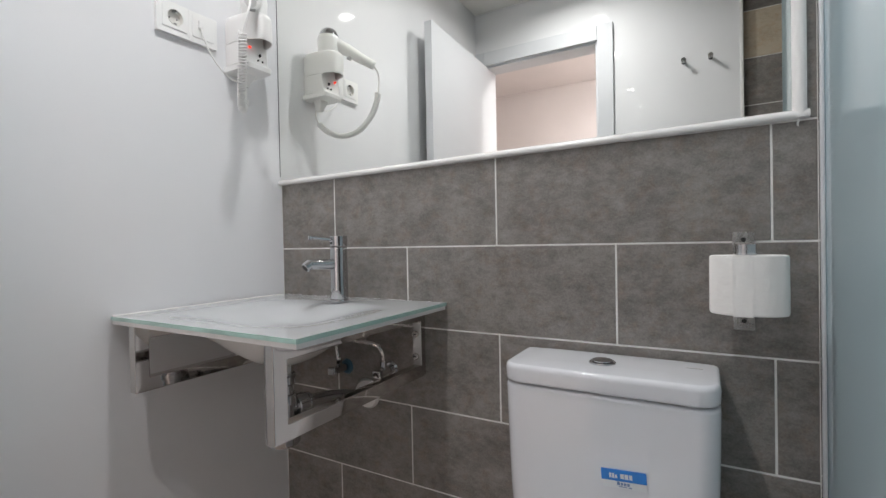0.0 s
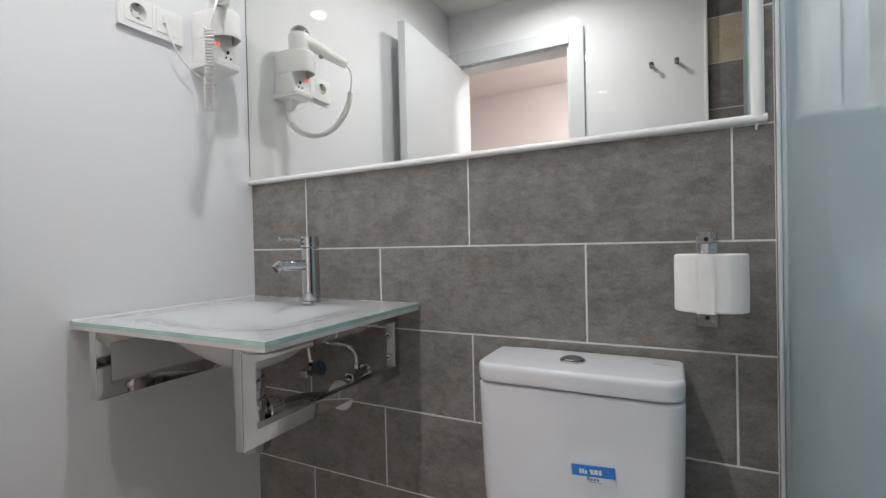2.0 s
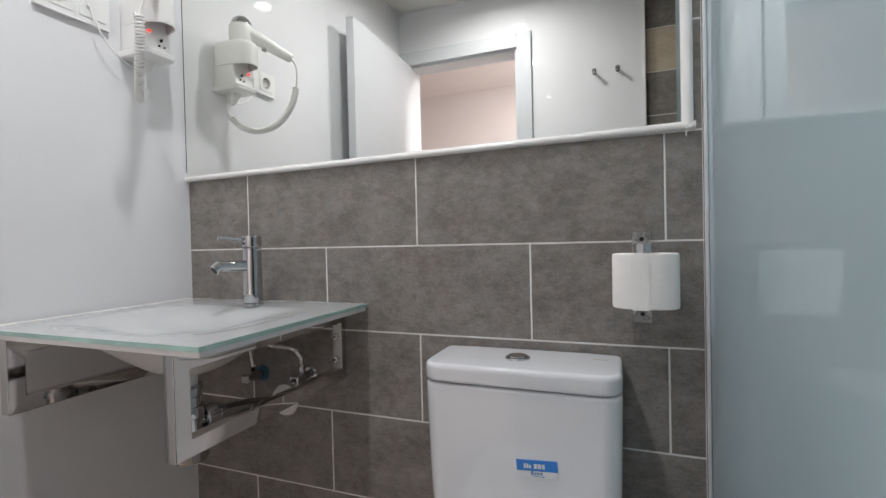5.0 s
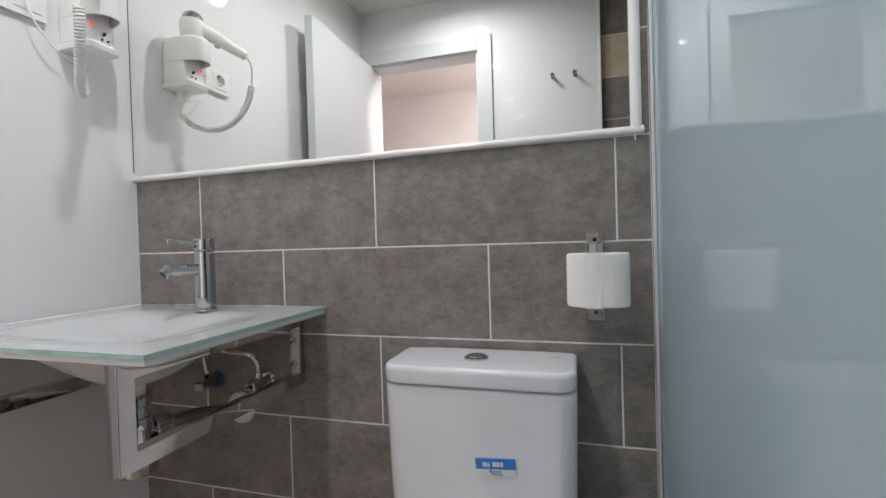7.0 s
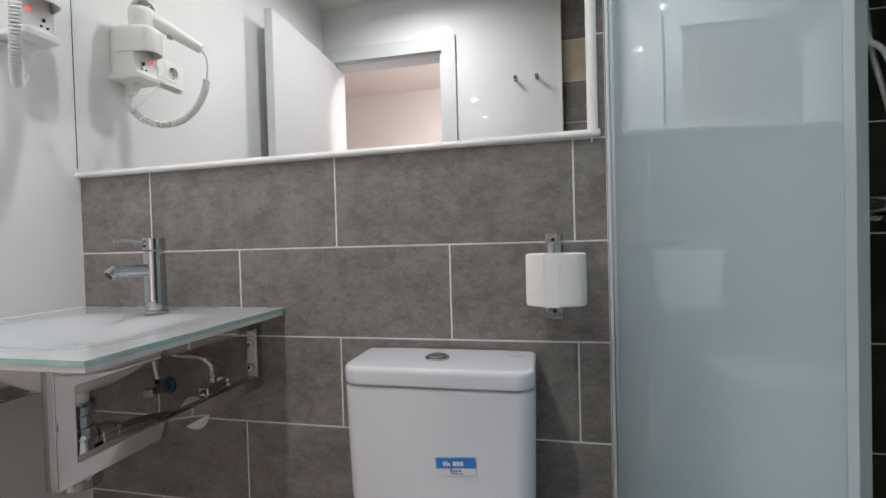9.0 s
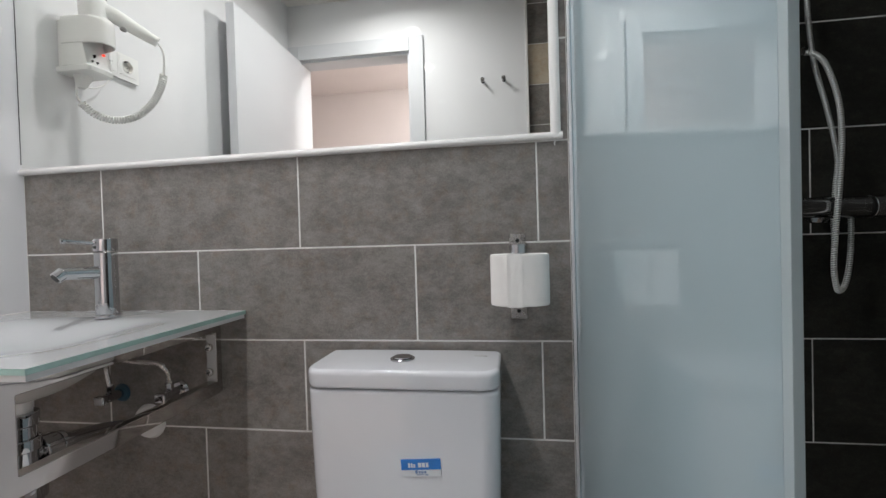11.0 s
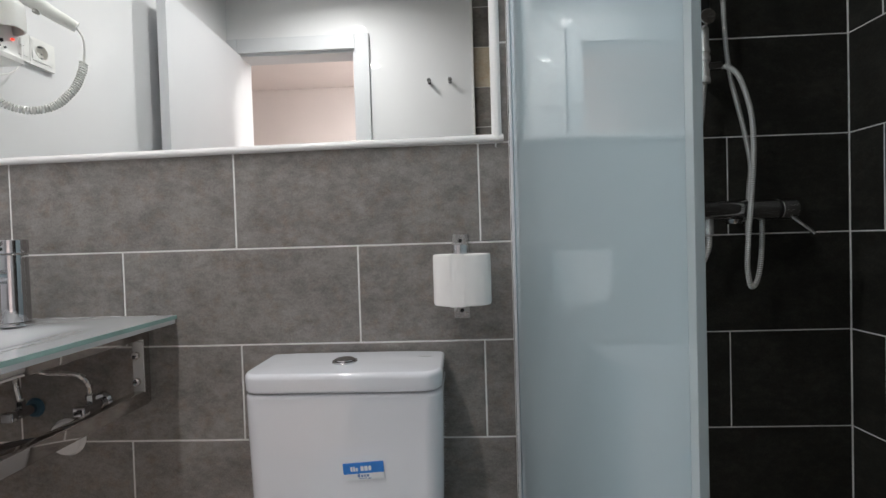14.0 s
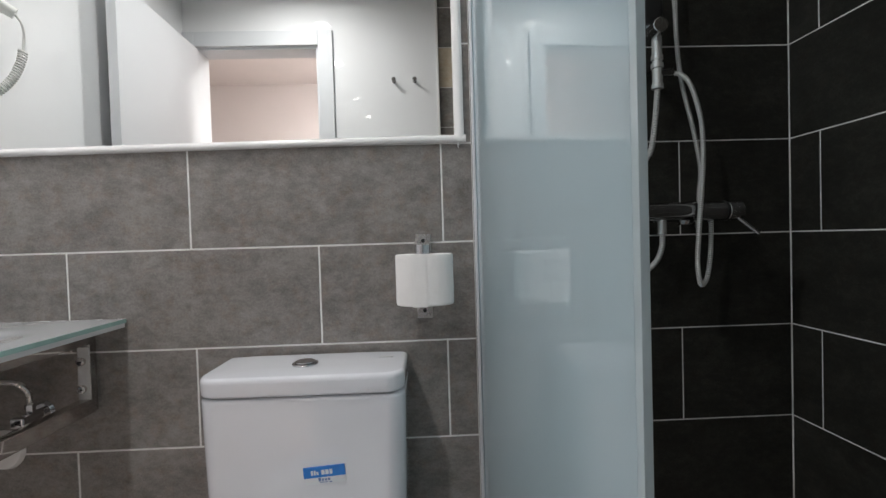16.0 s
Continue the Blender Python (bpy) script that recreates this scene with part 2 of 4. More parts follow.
def sweep(bm, pts, r, n=8, cap=True):
    """A tube of radius r (a number, or a function of the share of the way) along pts."""
    rad = r if callable(r) else (lambda s: r)
    d = (pts[1] - pts[0]).normalized()
    u, v = axes_for(d)
    rings = []
    for i, p in enumerate(pts):
        a, b = pts[max(0, i - 1)], pts[min(len(pts) - 1, i + 1)]
        d = (b - a).normalized()
        u = (u - d * u.dot(d)).normalized()
        v = d.cross(u)
        rr = rad(i / (len(pts) - 1))
        rings.append([p + (u * math.cos(2 * math.pi * k / n) + v * math.sin(2 * math.pi * k / n)) * rr for k in range(n)])
    return loft(bm, rings, cap)


def coil(pts, radius, turns, per=12):
    """A spring wound round a line of points."""
    L = [0.0]
    for a, b in zip(pts, pts[1:]):
        L.append(L[-1] + (b - a).length)
    d = (pts[1] - pts[0]).normalized()
    u, v = axes_for(d)
    frames = []
    for i, p in enumerate(pts):
        d = (pts[min(i + 1, len(pts) - 1)] - pts[max(i - 1, 0)]).normalized()
        u = (u - d * u.dot(d)).normalized()
        frames.append((p, u.copy(), d.cross(u)))
    out, n, j = [], turns * per, 0
    for k in range(n + 1):
        s = L[-1] * k / n
        while j < len(L) - 2 and L[j + 1] < s:
            j += 1
        f = (s - L[j]) / max(1e-9, L[j + 1] - L[j])
        p, uu, vv = (frames[j][q].lerp(frames[j + 1][q], f) for q in range(3))
        a = 2 * math.pi * k / per
        out.append(p + (uu * math.cos(a) + vv * math.sin(a)) * radius)
    return out


def rounded(cx, cy, hx, hy, r, z, n=6, r_back=None):
    """A ring of points: a rectangle with round corners at height z."""
    out = []
    for qx, qy, a0 in ((1, 1, 0), (-1, 1, 90), (-1, -1, 180), (1, -1, 270)):
        q = r_back if r_back and qy > 0 else r
        for k in range(n + 1):
            a = radians(a0 + 90 * k / n)
            out.append(Vector((cx + qx * (hx - q) + q * math.cos(a), cy + qy * (hy - q) + q * math.sin(a), z)))
    return out


def structure(name, bm, mat, label, category):
    return tagged(part(name, bm, mat, None, "", False), label, category, kind="structure")


# ---- the shell of the room ----
wall_sink = structure("wall_sink", boxed(0, 1.2632, 0.0010, 0.15, FLOOR, CEIL), GROUT, "tiled sink wall of grey cement-look tiles with pale joints", "wall")
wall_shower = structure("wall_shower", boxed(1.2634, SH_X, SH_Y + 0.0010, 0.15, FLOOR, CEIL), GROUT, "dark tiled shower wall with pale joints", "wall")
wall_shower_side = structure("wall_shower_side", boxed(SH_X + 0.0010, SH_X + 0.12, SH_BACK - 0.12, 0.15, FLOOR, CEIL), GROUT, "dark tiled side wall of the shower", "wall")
wall_shower_back = structure("wall_shower_back", boxed(1.2485, SH_X, SH_BACK - 0.12, SH_BACK - 0.0010, FLOOR, CEIL), GROUT, "tiled shower wall with one cream row among grey tiles", "wall")
structure("wall_left", boxed(-0.12, 0, BACK - 0.115, 0.15, FLOOR, CEIL), GLOSS_WALL, "glossy white side wall behind the sink and hair dryer", "wall")
DOOR_L, DOOR_R, DOOR_T = 0.055, 0.655, 1.977
bm = bmesh.new()
box(bm, 0, DOOR_L - 0.004, BACK - 0.115, BACK, FLOOR, CEIL)
box(bm, DOOR_R + 0.004, 1.238, BACK - 0.115, BACK, FLOOR, CEIL)
box(bm, DOOR_L - 0.004, DOOR_R + 0.004, BACK - 0.115, BACK, DOOR_T + 0.004, CEIL)
structure("wall_door", bm, GLOSS_WALL, "glossy white wall round the doorway", "wall")
structure("corner_trim", boxed(1.236, 1.248, BACK - 0.113, BACK + 0.004, FLOOR, CEIL, bevel=0.002), TRIM_WHITE, "white edge profile where the white wall ends", "trim")
structure("floor", boxed(-1.72, SH_X + 0.12, HALL_BACK - 0.1, 0.15, FLOOR - 0.1, FLOOR), FLOOR_TILE, "warm grey tiled floor", "floor")
structure("ceiling", boxed(-0.12, SH_X + 0.12, BACK - 0.115, 0.15, CEIL, CEIL + 0.1), WALL_PAINT, "plain white painted ceiling", "ceiling")
structure("ceiling_hall", boxed(-1.72, SH_X + 0.12, HALL_BACK - 0.1, BACK - 0.1155, CEIL, CEIL + 0.1), HALL_PAINT, "pale ceiling of the hall", "ceiling")
structure("wall_hall", boxed(-1.72, SH_X + 0.12, HALL_BACK - 0.1, HALL_BACK, FLOOR, CEIL), HALL_PAINT, "pale pinkish wall of the hall beyond the door", "wall")
structure("wall_hall_end", boxed(SH_X, SH_X + 0.12, HALL_BACK, SH_BACK - 0.121, FLOOR, CEIL), HALL_PAINT, "pale end wall of the hall", "wall")
structure("wall_hall_far_end", boxed(-1.72, -1.60, HALL_BACK, BACK - 0.005, FLOOR, CEIL), HALL_PAINT, "pale far end wall of the hall", "wall")
structure("wall_hall_side", boxed(-1.60, -0.1205, BACK - 0.115, BACK - 0.005, FLOOR, CEIL + 0.1), HALL_PAINT, "pale wall of the hall beside the bathroom", "wall")

# door casing and leaf
casing = thing("door_1", (DOOR_L, BACK, FLOOR), "white lacquered door standing open in its frame", "door", kind="structure")
CW = 0.072
part("casing", boxed(DOOR_R, DOOR_R + CW, BACK - 0.001, BACK + 0.018, FLOOR, DOOR_T + CW, bevel=0.002), WHITE_LACQUER, casing)
part("casing", boxed(0.001, DOOR_L, BACK - 0.001, BACK + 0.018, FLOOR, DOOR_T + CW, bevel=0.002), WHITE_LACQUER, casing)
part("casing", boxed(DOOR_L + 0.0005, DOOR_R - 0.0005, BACK - 0.001, BACK + 0.0175, DOOR_T, DOOR_T + CW, bevel=0.002), WHITE_LACQUER, casing)
part("jamb", boxed(DOOR_R - 0.012, DOOR_R + 0.003, BACK - 0.114, BACK - 0.0015, FLOOR, DOOR_T), WHITE_LACQUER, casing)
part("jamb", boxed(DOOR_L - 0.003, DOOR_L + 0.012, BACK - 0.114, BACK - 0.0015, FLOOR, DOOR_T), WHITE_LACQUER, casing)
part("jamb", boxed(DOOR_L + 0.0125, DOOR_R - 0.0125, BACK - 0.114, BACK - 0.0015, DOOR_T - 0.012, DOOR_T + 0.003), WHITE_LACQUER, casing)
leaf_bm = boxed(-0.035, 0.0, 0.0, 0.622, FLOOR + 0.008, DOOR_T - 0.014, bevel=0.0015)
bmesh.ops.transform(leaf_bm, matrix=pose(DOOR_L + 0.022, BACK + 0.019, 0, 0, 0, -1.7), verts=leaf_bm.verts)
part("door_leaf", leaf_bm, WHITE_LACQUER, casing, "plain white door leaf, open")
# mirror with its white trim
mirror = thing("wall_mirror", (0.62, 0, 1.19), "large frameless wall mirror edged with white plastic trim", "mirror")
part("pane", boxed(0.003, 1.234, -0.005, 0.001, 1.203, CEIL - 0.003), MIRROR, mirror, smooth=False)
bm = bmesh.new()
sec = [(-0.0115, 0.004), (-0.013, 0.008), (-0.0125, 0.014), (-0.010, 0.020), (-0.0055, 0.024), (0.0, 0.024), (0.0, 0.0), (-0.009, 0.0)]
loft(bm, [[Vector((x, y, 1.189 + 0.012 * x / 1.25 + z * 0.62)) for y, z in sec] for x in (0.001, 1.251)])
part("trim", bm, TRIM_WHITE, mirror, "white rounded plastic trim")
bm = bmesh.new()
loft(bm, [[Vector((1.2475 - z * 0.82, y, h)) for y, z in sec] for h in (1.2025, CEIL - 0.001)])
part("trim", bm, TRIM_WHITE, mirror, "white rounded plastic trim")
bm = bmesh.new()
sweep(bm, [Vector((1.2360 + 0.0006 * math.sin(k), -0.003 - 0.002 * math.sin(k * 0.5), 1.2015 - 0.0017 * k)) for k in range(8)], lambda q: 0.0026 * (1 - 0.55 * q), 8)
part("silicone_drip", bm, TRIM_WHITE, mirror, "small dried silicone drip")
part("edge", boxed(0.0003, 0.0028, -0.0052, 0.0005, 1.215, CEIL - 0.003), DARK_LINE, mirror, "dark joint along the wall", smooth=False)


# ---- wash basin ----
SX0, SX1, SY0, SY1, SZ = 0.008, 0.563, -0.466, -0.003, 0.866
basin = thing("glass_washbasin", (0.285, -0.235, 0.848), "white glass washbasin with a green glass edge on chrome brackets", "washbasin")


def bowl_depth(x, y):
    u, v = (x - 0.292) / 0.215, (y + 0.262) / 0.165
    d = (abs(u) ** 4 + abs(v) ** 4) ** (1 / 4)
    t = max(0.0, min(1.0, (1.05 - d) / 0.95))
    return 0.034 * t * t * (3 - 2 * t)


bm = bmesh.new()
nx, ny = 72, 60
top, low = [], []
for j in range(ny + 1):
    rt, rl = [], []
    for i in range(nx + 1):
        x, y = SX0 + (SX1 - SX0) * i / nx, SY0 + (SY1 - SY0) * j / ny
        z = SZ - bowl_depth(x, y)
        rt.append(bm.verts.new((x, y, z)))
        rl.append(bm.verts.new((x, y, z - 0.0078)))
    top.append(rt)
    low.append(rl)
for j in range(ny):
    for i in range(nx):
        bm.faces.new((top[j][i], top[j][i + 1], top[j + 1][i + 1], top[j + 1][i]))
        bm.faces.new((low[j][i], low[j + 1][i], low[j + 1][i + 1], low[j][i + 1]))


def rim(g):
    return g[0] + [r[-1] for r in g[1:]] + g[-1][-2::-1] + [r[0] for r in g[-2:0:-1]]


ra, rb = rim(top), rim(low)
for k in range(len(ra)):
    f = bm.faces.new((ra[k], ra[(k + 1) % len(ra)], rb[(k + 1) % len(ra)], rb[k]))
    f.material_index = 1
part("glass_top", bm, [BASIN_GLASS, GLASS_EDGE], basin, "milky white glass with green edges")
# the white layer below the glass, with the bowl's underside
bm = bmesh.new()
rows = []
for j in range(41):
    rows.append([bm.verts.new((SX0 + 0.002 + (SX1 - SX0 - 0.004) * i / 48, SY0 + 0.002 + (SY1 - SY0 - 0.004) * j / 40,
                               SZ - 0.0165 - 2.9 * bowl_depth(SX0 + (SX1 - SX0) * i / 48, SY0 + (SY1 - SY0) * j / 40))) for i in range(49)])
for j in range(40):
    for i in range(48):
        bm.faces.new((rows[j][i], rows[j][i + 1], rows[j + 1][i + 1], rows[j + 1][i]))
r = rim(rows)
up = [bm.verts.new((v.co.x, v.co.y, SZ - 0.0080)) for v in r]
for k in range(len(r)):
    bm.faces.new((r[k], up[k], up[(k + 1) % len(r)], r[(k + 1) % len(r)]))
part("underside", bm, GLASS_UNDER, basin, "white painted underside and bowl")


# silicone along the walls
bm = bmesh.new()
sweep(bm, [Vector((0.006, SY0 + 0.004 + (SY1 - SY0 - 0.006) * k / 60, SZ - 0.0005)) for k in range(61)], lambda q: 0.0022 + 0.0012 * noise.noise(Vector((q * 30, 1.5, 0))), 8)
part("silicone_bead", bm, TRIM_WHITE, basin, "uneven white silicone bead")
bm = bmesh.new()
sweep(bm, [Vector((0.012 + 0.548 * k / 60, -0.003, SZ - 0.001)) for k in range(61)], lambda q: 0.0012 + 0.0006 * noise.noise(Vector((q * 40, 7.5, 0))), 8)
part("silicone_bead", bm, TRIM_WHITE, basin, "uneven white silicone bead")

# chrome brackets: one square-tube loop at each end of the basin
def bracket(x, z0, z1):
    ob = thing("basin_bracket", (x + 0.011, -0.23, z0), "polished chrome square-tube bracket bolted to the wall", "bracket", "brackets under the washbasin")
    w, h, f, r = 0.0225, 0.029, -0.458, -0.0085
    outer, inner = [(f, z0), (r, z0), (r, z1), (f, z1)], [(f + h, z0 + h), (-0.020, z0 + h), (-0.020, z1 - h), (f + h, z1 - h)]
    rings = [[Vector((q, y, z)) for y, z in ring] for ring, q in ((outer, x), (outer, x + w), (inner, x + w), (inner, x), (outer, x))]
    bm = loft(bmesh.new(), rings, cap=False)
    bmesh.ops.remove_doubles(bm, verts=bm.verts, dist=1e-6)
    bmesh.ops.bevel(bm, geom=list(bm.edges), offset=0.0018, segments=2, affect="EDGES", profile=0.5)
    part("tube_frame", bm, BRACKET_STEEL, ob, "bent square tube, mirror-polished")
    plate = part("wall_plate", boxed(x + 0.001, x + w - 0.001, r - 0.0003, -0.0005, z0 + 0.002, z1 - 0.002, bevel=0.0012), BRACKET_STEEL, ob)
    # separate face on the tube, coloured as if it caught the light
    part("flange", boxed(x - 0.0005, x + w + 0.0005, -0.0222, -0.0201, z0 + h - 0.001, z1 - h - 0.004, bevel=0.0006), LIT_STEEL, ob, "satin steel flange")
    for z in (z0 + 0.050, z0 + 0.104):
        knob = part("screw_knob", coned((x + 0.0095, -0.0220, z), (x + 0.0095, -0.0305, z), 0.0082, n=20, round_end=0.002), BRACKET_STEEL, plate)
        part("screw_slot", boxed(x + 0.0055, x + 0.0135, -0.0311, -0.0299, z - 0.0014, z + 0.0014), BLACK, knob, smooth=False)
    return ob


bracket(0.0615, 0.709, 0.8485)
bracket(0.4785, 0.684, 0.8485)

# tap
TX, TY = 0.309, -0.094
tap = thing("basin_tap", (TX, TY, SZ), "chrome single-lever mixer tap on the glass basin", "tap")
part("foot", coned((TX, TY, SZ + 0.0005), (TX, TY, SZ + 0.008), 0.0240, n=36, round_end=0.002), CHROME, tap)
part("body", coned((TX, TY, SZ + 0.008), (TX, TY, SZ + 0.1365), 0.0216, 0.0208, n=36, round_end=0.0012), CHROME, tap)
cap = part("lever_cap", coned((TX, TY, SZ + 0.1385), (TX, TY, SZ + 0.165), 0.0216, n=36, round_end=0.002), CHROME, tap)
cone_bm = coned((TX - 0.012, TY - 0.016, SZ + 0.156), (TX - 0.037, TY - 0.053, SZ + 0.1612), 0.0046, 0.0042, n=16)
cone(cone_bm, (TX - 0.0365, TY - 0.0522, SZ + 0.1611), (TX - 0.0415, TY - 0.0597, SZ + 0.1613), 0.0056, n=14, round_end=0.0012)
part("lever", cone_bm, CHROME, cap)
part("marker", coned((TX - 0.004, TY - 0.0208, SZ + 0.1475), (TX - 0.004, TY - 0.0224, SZ + 0.1475), 0.0032, n=14), BLACK, cap)
spout = part("spout", coned((TX - 0.005, TY - 0.012, SZ + 0.0955), (TX - 0.0265, TY - 0.074, SZ + 0.0968), 0.0132, 0.0118, n=28, round_end=0.001), CHROME, tap)
nozzle = part("nozzle", coned((TX - 0.0250, TY - 0.069, SZ + 0.0990), (TX - 0.0300, TY - 0.083, SZ + 0.0885), 0.0126, 0.0118, n=28, round_end=0.0015), CHROME, spout)
part("aerator", coned((TX - 0.0299, TY - 0.0826, SZ + 0.0888), (TX - 0.0303, TY - 0.0838, SZ + 0.0879), 0.0086, n=24), BLACK, nozzle)

# plumbing below the basin
trap = thing("bottle_trap", (0.300, -0.262, 0.59), "chrome bottle trap with its waste pipe to the wall", "drain trap")
WX, WY = 0.2920, -0.262
part("tailpiece", coned((WX, WY, 0.728), (WX, WY, 0.792), 0.0185, n=24, round_end=0.002), PLASTIC, trap, "white plastic tailpiece")
part("nut", coned((WX, WY, 0.706), (WX, WY, 0.7285), 0.0285, n=12, round_end=0.002), CHROME, trap)
part("bottle", coned((WX, WY, 0.600), (WX, WY, 0.7065), 0.0245, n=28, round_end=0.003), CHROME, trap)
part("cup", coned((WX, WY, 0.573), (WX, WY, 0.628), 0.0355, 0.0370, n=32, round_end=0.006), CHROME, trap, "screwed chrome cup of the trap")
part("collar", coned((WX, WY, 0.662), (WX, WY, 0.684), 0.0300, n=28, round_end=0.002), CHROME, trap)
pts = spline([(WX + 0.002, WY + 0.017, 0.648), (WX + 0.004, WY + 0.05, 0.648), (WX, WY + 0.15, 0.634), (0.317, -0.03, 0.615), (0.316, 0.0, 0.612)], 8)
bm = bmesh.new()
sweep(bm, pts, 0.0145, 16)
pipe = part("waste_pipe", bm, CHROME, trap)
part("nut", coned((WX + 0.0025, WY + 0.028, 0.648), (WX + 0.004, WY + 0.058, 0.6475), 0.0255, n=12, round_end=0.003), CHROME, pipe)
part("collar", coned((WX + 0.004, WY + 0.060, 0.6475), (WX + 0.005, WY + 0.070, 0.647), 0.0225, n=24, round_end=0.002), CHROME, pipe)
bm = bmesh.new()
cone(bm, (0.316, -0.0005, 0.612), (0.316, -0.011, 0.612), 0.040, 0.036, n=36, round_end=0.002)
part("wall_rosette", bm, TRIM_WHITE, pipe, "pale round rosette")


def angle_valve(x, z, hose, knob_mat, label):
    v = thing("angle_valve", (x, 0, z), label, "valve", "valves under the washbasin")
    part("rosette", coned((x, -0.0005, z), (x, -0.008, z), 0.021, 0.018, n=24, round_end=0.0015), knob_mat, v)
    part("body", coned((x, -0.008, z), (x, -0.050, z), 0.0105, n=16, round_end=0.001), CHROME, v)
    part("handle", boxed(x - 0.013, x + 0.013, -0.066, -0.0495, z - 0.010, z + 0.010, bevel=0.004), CHROME, v)
    part("outlet", coned((x, -0.034, z + 0.004), (x, -0.034, z + 0.026), 0.0085, n=6, round_end=0.001), CHROME, v)
    bm = bmesh.new()
    sweep(bm, spline(hose, 12), 0.0052, 10)
    part("hose", bm, STEEL, v, "braided steel supply hose")
    return v


angle_valve(0.246, 0.676, [(0.246, -0.034, 0.700), (0.240, -0.036, 0.745), (0.262, -0.06, 0.80), (0.288, -0.085, 0.845)], BLUE_PLASTIC, "chrome angle valve with a blue rosette below the basin")
angle_valve(0.395, 0.686, [(0.395, -0.034, 0.710), (0.398, -0.040, 0.735), (0.385, -0.048, 0.756), (0.360, -0.054, 0.762), (0.328, -0.062, 0.766), (0.306, -0.080, 0.785), (0.304, -0.088, 0.845)], CHROME, "chrome angle valve feeding the basin tap")

# ---- toilet ----
toilet = thing("close_coupled_toilet", (0.943, -0.3, FLOOR), "white ceramic close-coupled toilet with a square cistern", "toilet")
CX = 0.9427


def cistern_ring(z, hw, y_front, r=0.03, bulge=0.0):
    cy = (y_front - 0.006) / 2
    ring = rounded(CX, cy, hw, (-0.006 - y_front) / 2, r, z, 6, 0.008)
    return [p + Vector((0, -bulge * max(0.0, 1 - ((p.x - CX) / hw) ** 2) if p.y < cy else 0, 0)) for p in ring]


def dense(ring_of, stops):
    bm = bmesh.new()
    return loft(bm, [ring_of(*s) for s in stops])


part("cistern", dense(cistern_ring, [(0.375, 0.162, -0.132, 0.03), (0.38, 0.166, -0.136, 0.03), (0.55, 0.1745, -0.146, 0.032), (0.68, 0.1775, -0.149, 0.032), (0.735, 0.1785, -0.150, 0.032), (0.7395, 0.1778, -0.1493, 0.0315), (0.7425, 0.1755, -0.147, 0.031), (0.7432, 0.170, -0.142, 0.03)]), CERAMIC, toilet)
lid = part("cistern_lid", dense(cistern_ring, [(0.7455, 0.1735, -0.149, 0.032), (0.747, 0.1768, -0.1525, 0.034), (0.751, 0.1783, -0.154, 0.035), (0.770, 0.1790, -0.1548, 0.035), (0.7755, 0.1780, -0.1538, 0.0345), (0.7788, 0.1757, -0.1515, 0.033), (0.7805, 0.1717, -0.1475, 0.031), (0.7816, 0.12, -0.10, 0.03)]), CERAMIC, toilet)
BXc, BYc = 0.935, -0.082
button = part("flush_button", coned((BXc, BYc, 0.7805), (BXc, BYc, 0.7855), 0.0235, n=36, round_end=0.0015), DULL_CHROME, lid, "round chrome double flush button")
bm = bmesh.new()
cone(bm, (BXc, BYc, 0.7853), (BXc, BYc, 0.7885), 0.0185, n=36, round_end=0.0015)
part("push_plate", bm, CHROME, button)
part("maker_mark", boxed(1.070, 1.095, -0.050, -0.045, 0.7804, 0.7818), GREY_PLASTIC, lid, "small grey printed mark", smooth=False)
bm = bmesh.new()
rings = []
for z, hw, y0, y1 in ((FLOOR, 0.105, -0.52, -0.03), (0.05, 0.105, -0.53, -0.02), (0.20, 0.13, -0.58, -0.008), (0.32, 0.172, -0.63, -0.006), (0.372, 0.178, -0.64, -0.006), (0.3745, 0.17, -0.63, -0.012)):
    cy, hy = (y0 + y1) / 2, (y1 - y0) / 2
    rings.append([Vector((CX + hw * math.copysign(abs(math.cos(a)) ** 0.6, math.cos(a)), cy + hy * math.copysign(abs(math.sin(a)) ** (0.5 if math.sin(a) > 0 else 0.85), math.sin(a)), z)) for a in [2 * math.pi * k / 48 for k in range(48)]])
loft(bm, rings)
part("pan", bm, CERAMIC, toilet)
bm = bmesh.new()
loft(bm, [[Vector((CX + s * 0.182 * math.cos(a), -0.405 + s * 0.235 * math.copysign(abs(math.sin(a)) ** 0.75, math.sin(a)), z)) for a in [2 * math.pi * k / 48 for k in range(48)]] for z, s in ((0.376, 0.97), (0.38, 1.0), (0.40, 1.0), (0.412, 0.97), (0.417, 0.85))])
part("seat_lid", bm, PLASTIC, toilet, "closed white seat lid")
# sticker on the cistern's front, its print turned into bars
SYF = -0.1497
def on_sticker(x0, x1, z0, z1, proud):
    """A flat piece of the sticker, which sits askew on the cistern's front."""
    bm = boxed(x0, x1, SYF - proud, SYF + 0.002, z0, z1)
    bmesh.ops.rotate(bm, verts=bm.verts, cent=(0.944, SYF, 0.612), matrix=Matrix.Rotation(radians(-4.2), 3, "Y"))
    return bm


lab = part("sticker", on_sticker(0.9455, 1.0145, 0.5905, 0.6020, 0.0006), STICKER_WHITE, toilet, "white strip of the maker's sticker", smooth=False)
band = part("sticker", on_sticker(0.9435, 1.0145, 0.6021, 0.6200, 0.0009), STICKER_BLUE, toilet, "blue strip with a white word mark", smooth=False)
